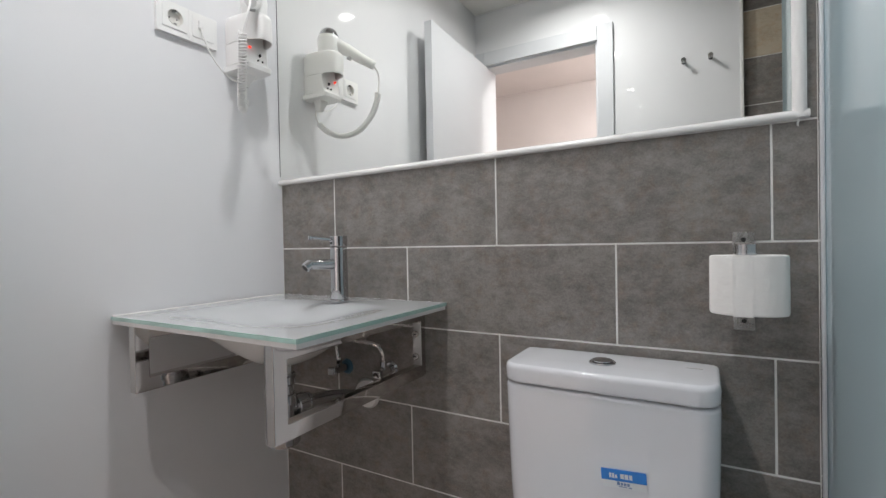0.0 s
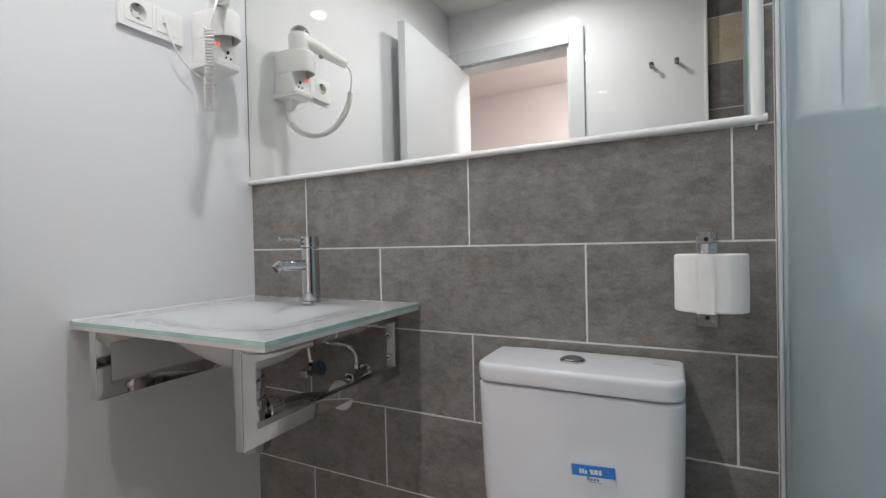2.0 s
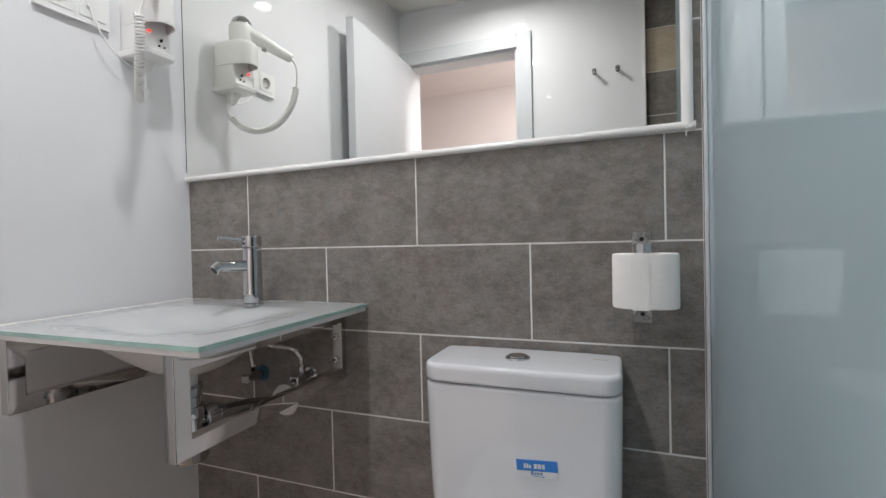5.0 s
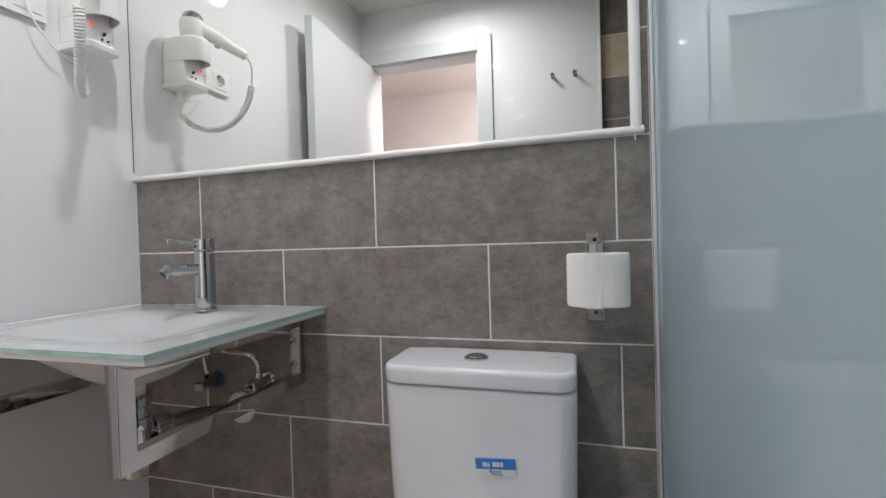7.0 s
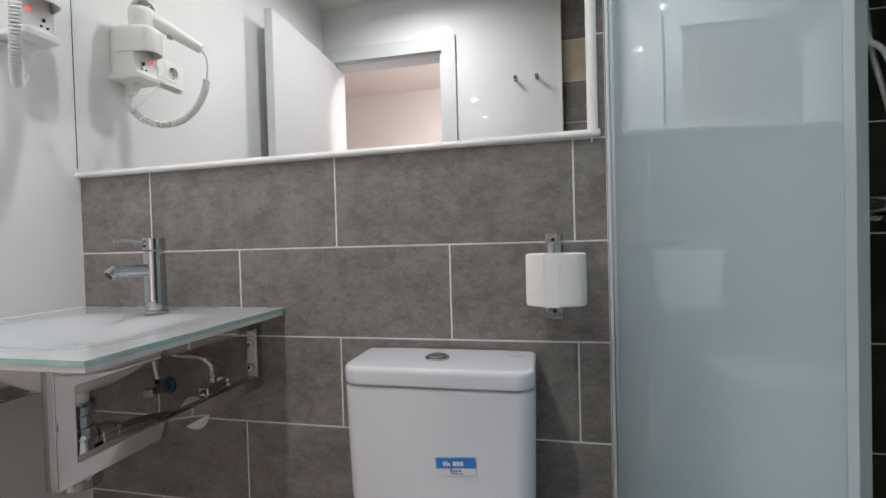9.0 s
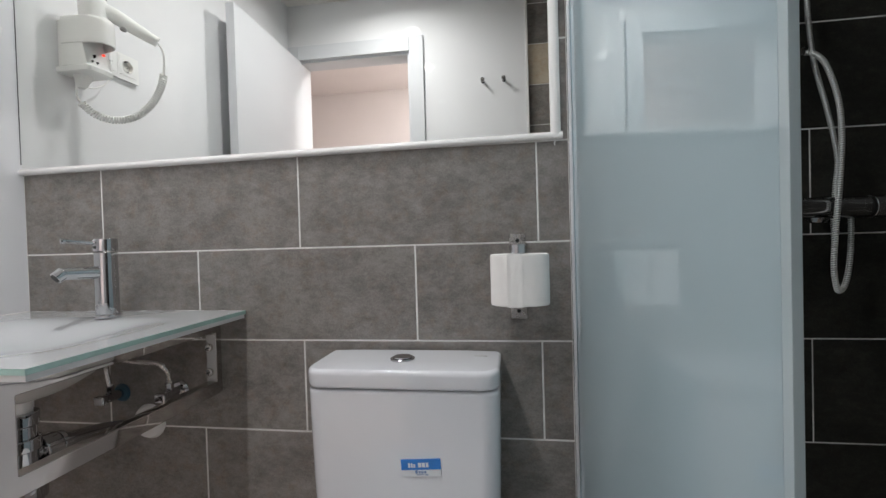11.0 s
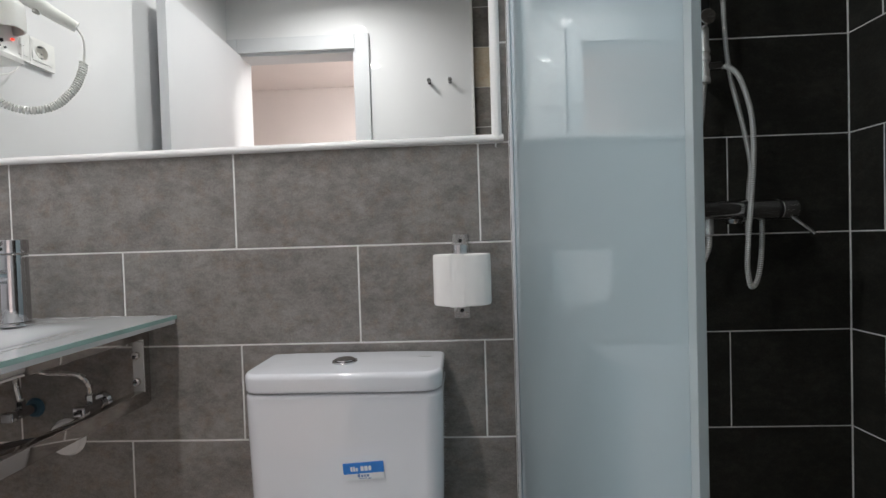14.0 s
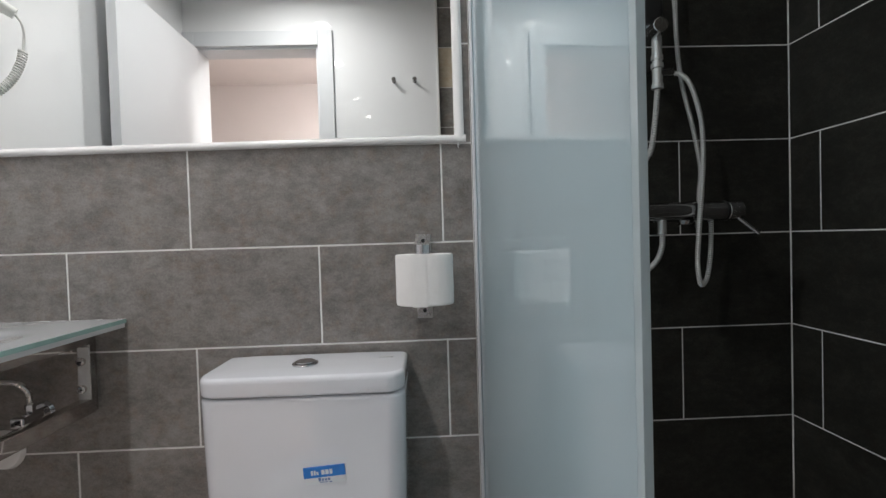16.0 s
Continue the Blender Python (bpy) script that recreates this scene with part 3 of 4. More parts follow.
for x0, x1, h in ((0.9535, 0.9570, 0.0080), (0.9582, 0.9615, 0.0080), (0.9627, 0.9662, 0.0058), (0.9712, 0.9768, 0.0080), (0.9780, 0.9838, 0.0080), (0.9852, 0.9900, 0.0080)):
    part("print_bar", on_sticker(x0 + 0.003, x1 + 0.003, 0.6065, 0.6065 + h, 0.0013), STICKER_WHITE, band, smooth=False)
for x0, x1, h in ((0.968, 0.9725, 0.0058), (0.9740, 0.9775, 0.0042), (0.9790, 0.9825, 0.0042), (0.9840, 0.9880, 0.0042)):
    part("print_bar", on_sticker(x0, x1, 0.5955, 0.5955 + h, 0.0010), INK_BLUE, lab, smooth=False)
part("print_bar", on_sticker(0.970, 0.984, 0.5928, 0.5939, 0.0010), INK_BLUE, lab, smooth=False)
part("print_bar", on_sticker(0.986, 0.991, 0.5920, 0.5936, 0.0010), INK_BLUE, lab, smooth=False)

# ---- toilet paper ----
RX, RY, RR, FLAT = 1.1605, -0.073, 0.0540, 0.62   # the roll is pressed flat
holder = thing("paper_holder", (1.158, 0, 0.846), "brushed steel upright toilet paper holder on the wall", "paper holder")
part("back_plate", boxed(1.1425, 1.1745, -0.0035, -0.0004, 0.846, 1.017, bevel=0.0006), HOLDER_STEEL, holder)
part("arm", boxed(1.1435, 1.1735, -0.094, -0.003, 0.9965, 0.9995, bevel=0.0008), HOLDER_STEEL, holder)
part("spindle", coned((RX - 0.003, RY, 0.886), (RX - 0.003, RY, 0.9964), 0.0145, n=32), DULL_CHROME, holder)
for z in (0.862, 1.0035):
    part("screw", coned((1.1585, -0.0033, z), (1.1585, -0.0046, z), 0.0038, n=16), BLACK, holder, "dark screw hole")
roll = thing("toilet_roll", (RX, RY, 0.884), "full white toilet paper roll with a loose flap", "toilet paper")
bm = bmesh.new()
n = 96
prof = [(0.0195, 0.8842), (RR - 0.004, 0.8842), (RR - 0.0012, 0.885), (RR, 0.888), (RR, 0.92), (RR, 0.95), (RR, 0.9755), (RR - 0.0012, 0.9785), (RR - 0.004, 0.9793), (0.0195, 0.9793), (0.0195, 0.8842)]
rings = []
for k in range(n):
    a = 2 * math.pi * k / n
    ring = []
    for r, z in prof:
        w = 0.0006 * noise.noise(Vector((math.cos(a) * 3, math.sin(a) * 3, z * 25))) if r > 0.03 else 0
        ring.append(Vector((RX + (r + w) * math.cos(a), RY + (r + w) * math.copysign(abs(math.sin(a)) ** 0.86, math.sin(a)) * (FLAT if r > 0.03 else 0.8), z)))
    rings.append(ring)
rings.append(rings[0])
loft(bm, rings, cap=False)
bmesh.ops.remove_doubles(bm, verts=bm.verts, dist=1e-6)
part("paper", bm, PAPER, roll)
# the loose end: a sheet that lies over the front and lifts a little at its seam
bm = bmesh.new()
inner, outer = [], []
for k in range(19):
    a = radians(-114 + 29 * k / 18)
    s = k / 18
    ri, ro = [], []
    for j in range(13):
        z = 0.8835 + 0.0962 * j / 12
        lift = 0.0004 + 0.0003 * max(0.0, s - 0.55) ** 1.3 * (1 + 0.5 * noise.noise(Vector((s * 4, z * 40, 1)))) + 0.0011 * max(0.0, 0.2 - s) * 5 + 0.0008 * noise.noise(Vector((s * 5, z * 50, 5)))
        for lst, d in ((ri, 0.0), (ro, 0.0004)):
            lst.append(bm.verts.new((RX + (RR + lift + d) * math.cos(a), RY - (RR + (lift + d) / FLAT) * abs(math.sin(a)) ** 0.86 * FLAT, z)))
    inner.append(ri)
    outer.append(ro)
for g in (inner, outer):
    for a, b in zip(g, g[1:]):
        for j in range(12):
            bm.faces.new((a[j], a[j + 1], b[j + 1], b[j]))
ra, rb = rim(inner), rim(outer)
for k in range(len(ra)):
    bm.faces.new((ra[k], ra[(k + 1) % len(ra)], rb[(k + 1) % len(ra)], rb[k]))
part("flap", bm, PAPER, roll, "loose end of the paper")
part("core", dense(lambda z, r: [Vector((RX + r * math.cos(a), RY + 0.79 * r * math.sin(a), z)) for a in [2 * math.pi * k / 32 for k in range(32)]], [(0.8845, 0.0192), (0.979, 0.0192)]), CARD, roll)

# ---- shower screen ----
screen = thing("shower_screen", (GLASS_X, -0.37, FLOOR), "milky bluish etched glass shower screen in an aluminium profile", "shower screen")
GTOP = 2.0


def swung(bm):
    """Turns a piece of the screen about the line where the glass meets the wall."""
    bmesh.ops.rotate(bm, verts=bm.verts, cent=(GLASS_X, 0, 0), matrix=Matrix.Rotation(radians(GLASS_SWING), 3, "Z"))
    return bm


pane = part("glass_pane", swung(boxed(GLASS_X, GLASS_X + 0.006, 0.0091 - GLASS_LONG, -0.002, FLOOR + 0.012, GTOP)), ETCHED, screen, "bluish etched glass", smooth=False)
pane.visible_shadow = False   # the satin glass lets the room's light into the shower
part("edge_strip", swung(boxed(GLASS_X, GLASS_X + 0.006, -GLASS_LONG, 0.0090 - GLASS_LONG, FLOOR + 0.012, GTOP, bevel=0.0005)), ETCHED_EDGE, screen, "paler polished free edge")
part("wall_profile", boxed(GLASS_X - 0.0064, GLASS_X - 0.0004, -0.009, -0.0004, FLOOR, GTOP + 0.01, bevel=0.0015), ALU, screen, "slim aluminium wall profile")
part("wall_profile", boxed(GLASS_X + 0.0078, GLASS_X + 0.016, -0.020, SH_Y - 0.0005, FLOOR, GTOP + 0.01, bevel=0.002), ALU, screen, "slim aluminium wall profile")
part("floor_rail", swung(boxed(GLASS_X - 0.012, GLASS_X + 0.018, -GLASS_LONG, -0.021, FLOOR, FLOOR + 0.012, bevel=0.003)), ALU, screen)

# ---- shower fittings ----
MY, MZ = -0.030, 1.046
mixer = thing("shower_mixer", (1.70, SH_Y, MZ), "chrome bar shower mixer with a side lever, dark reflections in its colour", "shower mixer")
part("body", coned((1.575, MY, MZ), (1.7625, MY, MZ), 0.0195, n=32, round_end=0.003), DARKENED_CHROME, mixer)
# proud black ring stands for the shade in the gap before the lever
part("gap_shade_ring", coned((1.7618, MY, MZ), (1.7672, MY, MZ), 0.0198, n=28), BLACK, mixer, "black ring for the shade in the seam")
cart = part("lever_end", coned((1.7668, MY, MZ), (1.798, MY, MZ), 0.0200, n=32, round_end=0.003), DARKENED_CHROME, mixer)
part("lever", coned((1.787, MY - 0.010, MZ - 0.015), (1.820, MY - 0.022, MZ - 0.048), 0.0042, 0.0036, n=12, round_end=0.001), DULL_CHROME, cart)
part("spout_plate", boxed(1.58, 1.700, MY - 0.027, MY - 0.002, MZ - 0.013, MZ + 0.0165, bevel=0.011, seg=5), DARKENED_CHROME, mixer, "bright chrome shelf of the mixer")
for x in (1.60, 1.735):
    part("wall_union", coned((x, MY, MZ), (x, SH_Y - 0.0005, MZ), 0.014, 0.026, n=24), DARKENED_CHROME, mixer)
part("outlet", coned((1.685, MY, MZ - 0.016), (1.685, MY, MZ - 0.026), 0.017, 0.014, n=24, round_end=0.002), DARKENED_CHROME, mixer)
part("elbow", coned((1.636, MY - 0.004, MZ - 0.012), (1.636, MY - 0.004, MZ - 0.045), 0.0085, n=16, round_end=0.001), LIT_STEEL, mixer)
bm = bmesh.new()
riser = spline([(1.636, MY - 0.004, MZ - 0.043), (1.6345, MY - 0.004, 0.975), (1.622, MY, 0.945), (1.60, MY + 0.01, 0.930), (1.575, MY + 0.02, 0.96), (1.57, MY + 0.02, 1.05), (1.590, MY, 1.13), (1.617, MY, 1.167), (1.627, MY, 1.223), (1.634, MY, 1.292)], 8)
sweep(bm, riser, 0.0044, 10)
riser_hose = part("riser_hose", bm, DARKENED_CHROME, mixer, "ribbed steel hose to the diverter")
bm = bmesh.new()
sweep(bm, coil(riser, 0.0045, 145, 12), 0.0012, 6)
part("ribs", bm, HOSE_STEEL, riser_hose, "wound steel ribs")

rail = thing("shower_rail", (1.632, SH_Y, 1.20), "chrome shower rail with a diverter and sliding holder", "shower rail")
part("pole", coned((1.628, SH_Y - 0.045, 1.40), (1.628, SH_Y - 0.045, 2.05), 0.0095, n=20), DARKENED_CHROME, rail)
div = part("diverter", coned((1.634, MY, 1.300), (1.634, MY, 1.394), 0.0098, n=20, round_end=0.001), LIT_STEEL, rail)
for z, r in ((1.296, 0.0125), (1.336, 0.013), (1.352, 0.0125)):
    part("collar", coned((1.634, MY, z - 0.005), (1.634, MY, z + 0.005), r - 0.0008, n=20, round_end=0.0015), LIT_STEEL, div)
part("side_outlet", coned((1.634, MY, 1.322), (1.664, MY - 0.004, 1.322), 0.0085, 0.0075, n=16), DARKENED_CHROME, div)
part("mount", coned((1.634, MY, 1.345), (1.634, SH_Y - 0.0005, 1.345), 0.010, n=16), DARKENED_CHROME, div)
slider = part("slider", boxed(1.606, 1.650, SH_Y - 0.066, SH_Y - 0.026, 1.424, 1.480, bevel=0.010, seg=3), BLACK, rail, "black sliding holder")
part("slider_knob", coned((1.629, SH_Y - 0.050, 1.4045), (1.6265, SH_Y - 0.096, 1.404), 0.0145, n=28, round_end=0.002), DULL_CHROME, slider)
part("top_mount", coned((1.628, SH_Y - 0.045, 2.04), (1.628, SH_Y - 0.0005, 2.04), 0.012, n=16), DARKENED_CHROME, rail)

HOSE = [(1.6618, MY - 0.004, 1.3206), (1.6772, MY - 0.012, 1.3138), (1.6890, MY - 0.022, 1.2888), (1.7017, MY - 0.030, 1.2272), (1.7036, MY - 0.034, 1.1636), (1.6990, MY - 0.036, 1.0960), (1.6918, MY - 0.036, 1.0096), (1.6915, MY - 0.030, 0.9468), (1.6997, MY - 0.022, 0.9102),
        (1.7100, MY - 0.014, 0.9001), (1.7230, MY - 0.008, 0.9128), (1.7325, MY - 0.004, 0.9502), (1.7380, MY, 1.0000), (1.7380, MY, 1.0300)]
hose = thing("shower_hose", (1.72, MY, 0.9), "ribbed steel shower hose hanging in a loop", "shower hose", "hoses in the shower")
line = spline(HOSE, 14)
bm = bmesh.new()
sweep(bm, line, 0.0031, 10)
part("core", bm, DARKENED_CHROME, hose)
bm = bmesh.new()
sweep(bm, coil(line, 0.0037, 150, 12), 0.0012, 6)
part("ribs", bm, HOSE_STEEL, hose, "wound steel ribs")
HOSE2 = [(1.652, MY + 0.005, 1.60), (1.660, MY + 0.005, 1.51), (1.667, MY + 0.006, 1.467), (1.673, MY + 0.008, 1.37), (1.683, MY + 0.010, 1.300), (1.703, MY + 0.010, 1.215), (1.717, MY + 0.010, 1.138), (1.720, MY + 0.020, 1.09), (1.722, MY + 0.030, 1.03), (1.724, MY + 0.032, 0.99)]
hose_b = thing("shower_hose", (1.69, MY, 1.2), "ribbed steel hose of the hand shower", "shower hose", "hoses in the shower")
line = spline([(x + 0.007, y, z) for x, y, z in HOSE2], 12)
bm = bmesh.new()
sweep(bm, line, 0.0031, 10)
part("core", bm, DARKENED_CHROME, hose_b)
bm = bmesh.new()
sweep(bm, coil(line, 0.0035, 150, 12), 0.0011, 6)
part("ribs", bm, HOSE_STEEL, hose_b, "wound steel ribs")

# ---- hair dryer on the side wall ----
dryer = thing("wall_hair_dryer", (0.0, -0.142, 1.46), "white wall-mounted hair dryer with a coiled cord and red pilot light", "hair dryer")
DY = -0.142


def d_ring(z, hw, depth, back=0.018, p=2.6, n=28):
    ring = []
    for k in range(n + 1):
        a = math.pi * k / n
        ring.append(Vector((back + (depth - back) * abs(math.sin(a)) ** (2 / p), DY - hw * math.copysign(abs(math.cos(a)) ** (2 / p), math.cos(a)), z)))
    return ring


def clipped_ring(z, hw, depth, front):
    return [Vector((min(p.x, front), p.y, p.z)) for p in d_ring(z, hw, depth)]


part("wall_mount", boxed(0.0006, 0.0185, DY - 0.034, DY + 0.034, 1.478, 1.604, bevel=0.002), PLASTIC, dryer)
bm = bmesh.new()
loft(bm, [d_ring(1.586, 0.0365, 0.1195, 0.024), d_ring(1.560, 0.0370, 0.1205, 0.023), d_ring(1.5404, 0.0375, 0.1215, 0.022), d_ring(1.5398, 0.0385, 0.1230, 0.020), d_ring(1.5400, 0.0408, 0.1255), d_ring(1.5415, 0.0415, 0.1265)] + [d_ring(1.5415 + 0.0515 * k / 6, 0.0415, 0.1265 - 0.0015 * k / 6) for k in range(1, 7)] + [d_ring(z, hw, dp) for z, hw, dp in ((1.600, 0.0410, 0.1240), (1.605, 0.040, 0.122), (1.609, 0.0385, 0.1185), (1.6115, 0.036, 0.112), (1.6128, 0.032, 0.100), (1.6135, 0.027, 0.092))])
shell = part("upper_shell", bm, PLASTIC, dryer, "half-round hood, open below")
lower = part("lower_shell", dense(clipped_ring, [(1.4835, 0.041, 0.1165, 0.086), (1.500, 0.041, 0.1165, 0.082), (1.520, 0.041, 0.1165, 0.079), (1.5390, 0.041, 0.1165, 0.077)]), PLASTIC, dryer, "recessed socket panel")
bm = bmesh.new()
loft(bm, [clipped_ring(1.5388, 0.034, 0.105, 0.0768), clipped_ring(1.584, 0.033, 0.104, 0.070)])
part("panel_head", bm, PLASTIC, dryer)
bm = bmesh.new()
loft(bm, [d_ring(1.4668, 0.0300, 0.082, 0.004, 9.0), d_ring(1.4676, 0.0375, 0.088, 0.002, 9.0), d_ring(1.4696, 0.0405, 0.0955, 0.001, 9.0), d_ring(1.4800, 0.0412, 0.0985, 0.001, 9.0), d_ring(1.4824, 0.0408, 0.0975, 0.001, 9.0), d_ring(1.4834, 0.0395, 0.0955, 0.001, 9.0)])
part("ledge", bm, PLASTIC, dryer, "squared shelf under the socket panel")
bm = bmesh.new()
loft(bm, [rounded(0.040 - q * 0.010, DY, 0.016 - q * 0.007, 0.019 - q * 0.010, 0.005, 1.467 - 0.030 * q) for q in (0.0, 0.5, 1.0)])
part("cable_boot", bm, PLASTIC, dryer)
part("pilot_light", boxed(0.0785, 0.0850, -0.1655, -0.1590, 1.5240, 1.5292, bevel=0.0018), RED_GLOW, lower, "glowing red pilot light")
for yy, zz, hh in ((-0.133, 1.513, 0.0036), (-0.140, 1.498, 0.0020), (-0.126, 1.498, 0.0020)):
    part("socket_hole", boxed(0.0800, 0.0865, yy - 0.0014, yy + 0.0014, zz - hh, zz + hh), BLACK, lower, smooth=False)
HX, HY = 0.076, -0.142
head = part("dryer_head", dense(lambda z, r: [Vector((HX + r * math.cos(a), HY + r * math.sin(a), z)) for a in [2 * math.pi * k / 36 for k in range(36)]], [(1.60, 0.031), (1.632, 0.0325), (1.652, 0.0335), (1.661, 0.032), (1.665, 0.030)]), PLASTIC, dryer)
part("end_cap", dense(lambda z, r: [Vector((HX + 0.002 + r * math.cos(a), HY + r * math.sin(a), z)) for a in [2 * math.pi * k / 32 for k in range(32)]], [(1.6645, 0.0300), (1.672, 0.0285), (1.680, 0.0245), (1.687, 0.017), (1.691, 0.008)]), CHROME, head, "domed chrome end cap")
bm = bmesh.new()
sweep(bm, spline([(0.086, -0.152, 1.644), (0.115, -0.178, 1.630), (0.151, -0.208, 1.604), (0.183, -0.236, 1.583)], 8), lambda s: 0.0220 - 0.0085 * s, 20)
grip = part("handle", bm, PLASTIC, dryer)
part("switch", coned((0.125, -0.186, 1.608), (0.122, -0.184, 1.598), 0.008, n=16, round_end=0.002), GREY_PLASTIC, grip)
bm = bmesh.new()
sweep(bm, spline([(0.181, -0.235, 1.584), (0.189, -0.244, 1.566), (0.188, -0.252, 1.54), (0.179, -0.258, 1.501)], 8), 0.0028, 10)
cord = part("cord", bm, PLASTIC, dryer)
line = spline([(0.179, -0.258, 1.503), (0.175, -0.254, 1.472), (0.158, -0.244, 1.425), (0.125, -0.222, 1.380), (0.085, -0.192, 1.362), (0.050, -0.163, 1.372), (0.030, -0.140, 1.398)], 14)
bm = bmesh.new()
sweep(bm, coil(line, 0.0080, 44, 14), 0.0027, 6)
part("coiled_cord", bm, PLASTIC, cord, "coiled white cord")
bm = bmesh.new()
sweep(bm, spline([(0.030, -0.140, 1.396), (0.024, -0.134, 1.42), (0.026, -0.134, 1.455)], 6), 0.0028, 8)
part("cord_end", bm, PLASTIC, cord)

# socket plate
plate = thing("socket_plate", (0, -0.28, 1.517), "white double socket plate with one plugged-in cable", "socket")


def pierced(bm, x0, x1, ya, yb, za, zb, cy, cz, r, n=48):
    """A flat block on the side wall between x0 and x1 with a round hole."""
    corners = [math.atan2(z - cz, y - cy) % (2 * math.pi) for y in (ya, yb) for z in (za, zb)]
    turns = sorted(corners + [2 * math.pi * (k + 0.37) / n for k in range(n)])
    rings = []
    for q, kind in ((x0, 0), (x1, 0), (x1, 1), (x0, 1), (x0, 0)):
        ring = []
        for a in turns:
            c, d = math.cos(a), math.sin(a)
            m = r if kind else min(((yb if c > 0 else ya) - cy) / c, ((zb if d > 0 else za) - cz) / d)
            ring.append(Vector((q, cy + c * m, cz + d * m)))
        rings.append(ring)
    loft(bm, rings, cap=False)
    bmesh.ops.remove_doubles(bm, verts=bm.verts, dist=1e-6)
    return bm


WELL_Y, WELL_Z = -0.3145, 1.5575
bm = pierced(bmesh.new(), 0.0006, 0.011, -0.357, -0.2812, 1.516, 1.592, WELL_Y, WELL_Z, 0.0196)
box(bm, 0.0006, 0.011, -0.2808, -0.206, 1.516, 1.592, bevel=0.0016)
part("frame", bm, PLASTIC, plate)
face = part("insert", pierced(bmesh.new(), 0.0108, 0.0126, -0.344, -0.287, 1.530, 1.585, WELL_Y, WELL_Z, 0.0190), PLASTIC, plate)
bm = bmesh.new()
rings = [[Vector((q, WELL_Y + rr * math.cos(2 * math.pi * k / 40), WELL_Z + rr * math.sin(2 * math.pi * k / 40))) for k in range(40)] for q, rr in ((0.0012, 0.0188), (0.0136, 0.0188), (0.0138, 0.0180), (0.0030, 0.0172))]
loft(bm, rings)
well = part("socket_well", bm, WELL_SHADED, face, "recessed round socket well")
for yy in (-0.3235, -0.3055):
    part("pin_hole", coned((0.0029, yy, WELL_Z), (0.0034, yy, WELL_Z), 0.0018, n=14), BLACK, well)
for zz in (WELL_Z - 0.0155, WELL_Z + 0.0155):
    part("earth_clip", boxed(0.0032, 0.0128, WELL_Y - 0.0032, WELL_Y + 0.0032, zz - 0.0016, zz + 0.0016), DARKENED_CHROME, well, smooth=False)
sw = part("insert", boxed(0.0105, 0.0128, -0.272, -0.217, 1.530, 1.585, bevel=0.0008), PLASTIC, plate)
part("cable_outlet", boxed(0.0120, 0.0190, -0.259, -0.247, 1.553, 1.573, bevel=0.002), PLASTIC, sw)
bm = bmesh.new()
sweep(bm, spline([(0.016, -0.252, 1.556), (0.022, -0.248, 1.530), (0.026, -0.236, 1.497), (0.028, -0.212, 1.468), (0.027, -0.180, 1.450), (0.025, -0.158, 1.449), (0.024, -0.146, 1.456)], 10), 0.0019, 8)
part("cable", bm, PLASTIC, sw, "thin white cable to the hair dryer")


# coat hooks on the white wall by the door
def hook(x):
    h = thing("coat_hook", (x, BACK, 1.795), "small round chrome coat hook on the white wall", "hook", "pair of coat hooks")
    part("stem", coned((x, BACK + 0.0003, 1.795), (x, BACK + 0.034, 1.795), 0.0065, n=18, round_end=0.001), CHROME, h)
    part("knob", coned((x, BACK + 0.033, 1.795), (x, BACK + 0.041, 1.795), 0.0105, n=24, round_end=0.002), CHROME, h)
    part("base", coned((x, BACK + 0.0002, 1.795), (x, BACK + 0.003, 1.795), 0.0095, n=24, round_end=0.0008), CHROME, h)


hook(1.024)
hook(1.127)

# downlights
for lx, ly in LAMPS:
    d = thing("downlight", (lx, ly, CEIL - 0.006), "small round recessed ceiling downlight", "ceiling light", "bathroom downlights")
    bm = bmesh.new()
    loft(bm, [[Vector((lx + r * math.cos(a), ly + r * math.sin(a), z)) for a in [2 * math.pi * k / 40 for k in range(41)]] for r, z in ((0.046, CEIL - 0.0005), (0.045, CEIL - 0.006), (0.038, CEIL - 0.007), (0.036, CEIL - 0.0005))], cap=False, closed=False)
    part("ring", bm, TRIM_WHITE, d)
    part("lens", coned((lx, ly, CEIL - 0.0004), (lx, ly, CEIL - 0.0035), 0.0355, n=32), LAMP_GLOW, d, "glowing round lens")


# ---- tiles, one by one ----
tile_meshes = {}


def tile_mesh(w, h, mat):
    """A tile facing -y, its front rim chamfered; its origin is the middle of its front."""
    key = (round(w, 4), round(h, 4), mat.name)
    if key not in tile_meshes:
        a, b, c, t = w / 2, h / 2, 0.0011, 0.0078
        V = [(sx * (a - c), 0, sz * (b - c)) for sx, sz in ((-1, -1), (1, -1), (1, 1), (-1, 1))]
        V += [(sx * a, c * 0.8, sz * b) for sx, sz in ((-1, -1), (1, -1), (1, 1), (-1, 1))]
        V += [(sx * a, t, sz * b) for sx, sz in ((-1, -1), (1, -1), (1, 1), (-1, 1))]
        F = [(0, 1, 2, 3)] + [(k + 4, (k + 1) % 4 + 4, (k + 1) % 4, k) for k in range(4)] + [(k + 8, (k + 1) % 4 + 8, (k + 1) % 4 + 4, k + 4) for k in range(4)]
        me = bpy.data.meshes.new("tile")
        me.from_pydata(V, [], F)
        me.materials.append(mat)
        tile_meshes[key] = me
    return tile_meshes[key]


rng = random.Random(5)
GAP = 0.0036
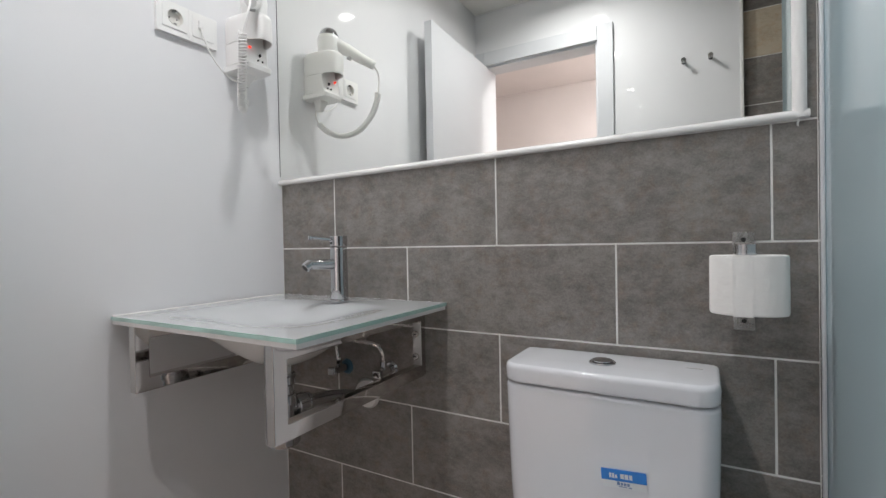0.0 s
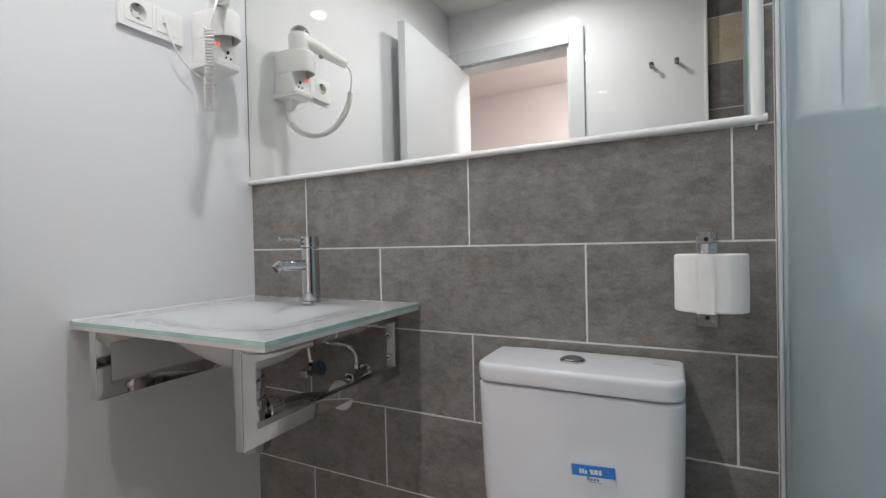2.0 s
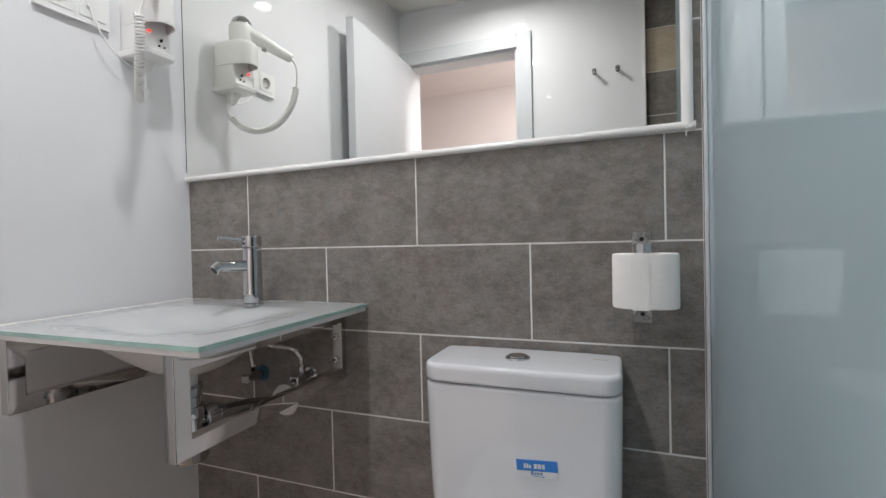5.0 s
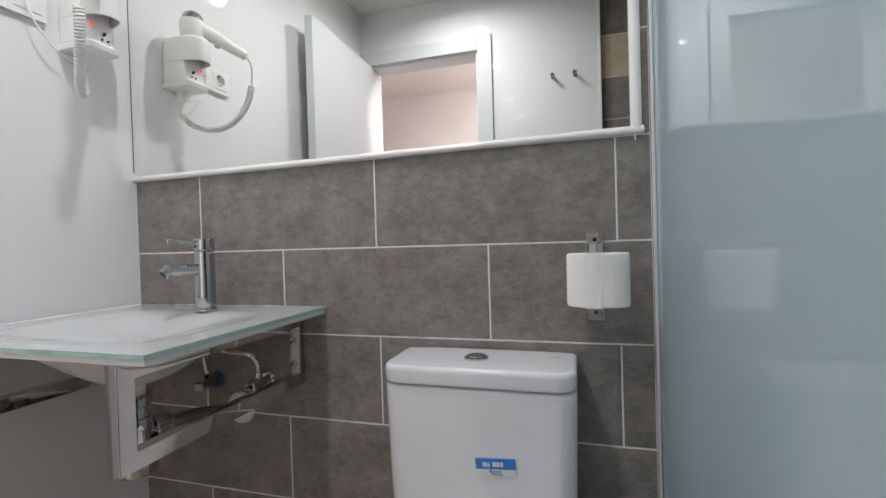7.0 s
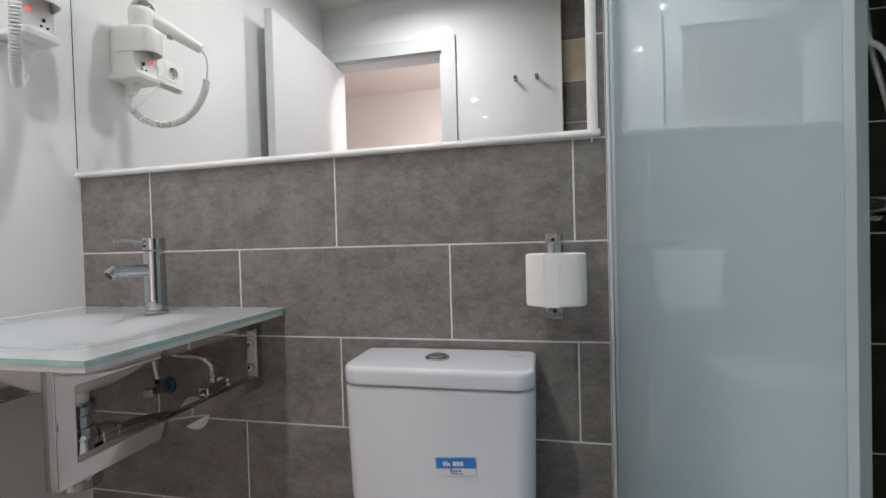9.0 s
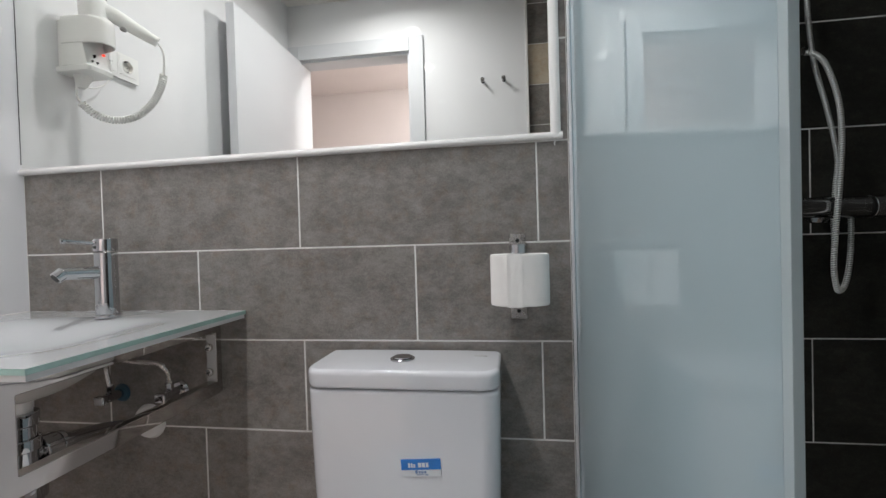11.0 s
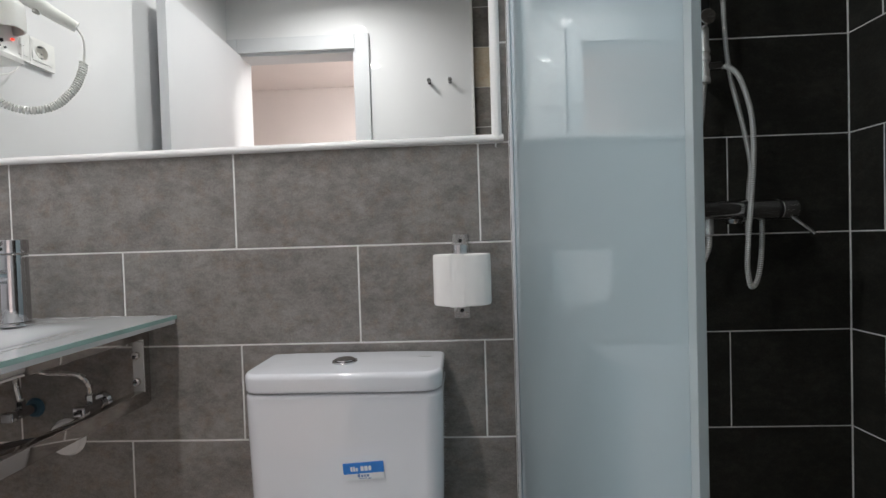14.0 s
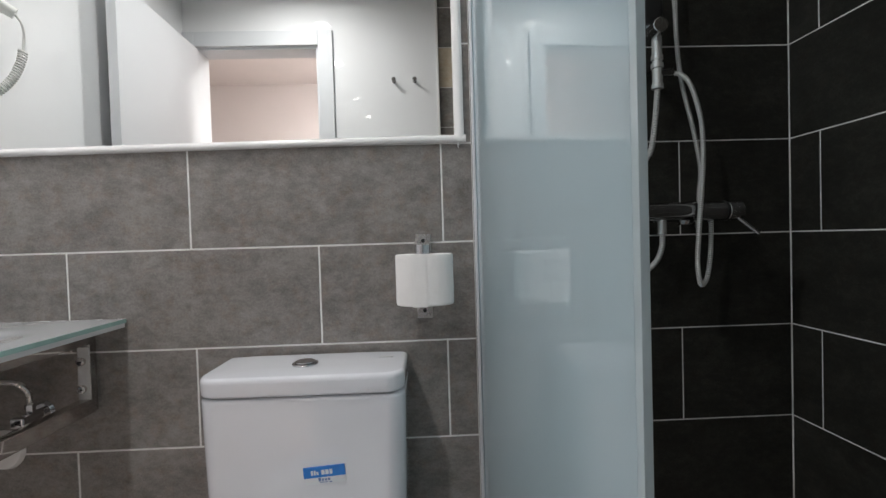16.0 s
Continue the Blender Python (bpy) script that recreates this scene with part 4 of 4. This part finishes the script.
# joints of the sink wall, course by course from the floor
JOINTS = {0: (0.450, 0.950), 1: (0.216, 0.699, 1.203), 2: (0.454, 0.950), 3: (0.212, 0.697, 1.203), 4: (0.450, 0.948), 5: (0.210, 0.694, 1.200)}


def lay(wall, length, shift, zs, place, cut=None, cream=(), mat=None, joints=None, gap=GAP):
    """Courses of half-bond tiles: place(u, z) is the pose of the tile whose middle lies u along the wall."""
    for row, (z0, z1) in enumerate(zip(zs, zs[1:])):
        off = (shift if round(z0 / 0.2) % 2 else shift + 0.256) % 0.5
        mids = (joints or {}).get(round(max(z0, 0) / 0.2)) or [off + 0.5 * k for k in range(20) if 0.012 < off + 0.5 * k < length - 0.004]
        edges = [0.0, *mids, length]
        for u0, u1 in zip(edges, edges[1:]):
            a, b = u0 + gap / 2, u1 - gap / 2
            if cut and not cut(a, b, z0, z1):
                continue
            w, h = b - a, z1 - z0 - gap
            if w < 0.006:
                continue
            ob = new("tile", tile_mesh(w, h, CREAM if row in cream else (mat or TILE)))
            ob.parent = wall
            d = rng.uniform(-0.0002, 0.0002)
            ob.matrix_basis = place((a + b) / 2, (z0 + z1) / 2) @ pose(0, d, 0, rng.uniform(-0.05, 0.05), 0, rng.uniform(-0.05, 0.05))


ZS = [FLOOR] + [0.2 * k for k in range(1, 12)] + [CEIL]
# sink wall: full courses below the mirror, a narrow strip beside it
lay(wall_sink, 1.2632, 0.197, [z for z in ZS if z < 1.21], lambda u, z: pose(u, 0.0, z), joints=JOINTS)
lay(wall_sink, 1.2632, 0.197, [z for z in ZS if z > 1.19], lambda u, z: pose(u, 0.0, z), cut=lambda a, b, z0, z1: b > 1.255)
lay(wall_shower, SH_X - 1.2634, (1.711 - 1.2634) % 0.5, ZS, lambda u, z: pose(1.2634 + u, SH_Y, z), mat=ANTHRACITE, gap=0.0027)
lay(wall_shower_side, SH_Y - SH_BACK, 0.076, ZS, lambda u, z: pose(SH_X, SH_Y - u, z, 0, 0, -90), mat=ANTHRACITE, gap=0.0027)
lay(wall_shower_back, SH_X - 1.2485, 0.30, [FLOOR] + [0.2 * k - 0.03 for k in range(1, 12)] + [CEIL], lambda u, z: pose(SH_X - u, SH_BACK, z, 0, 0, 180), cream=(9,))
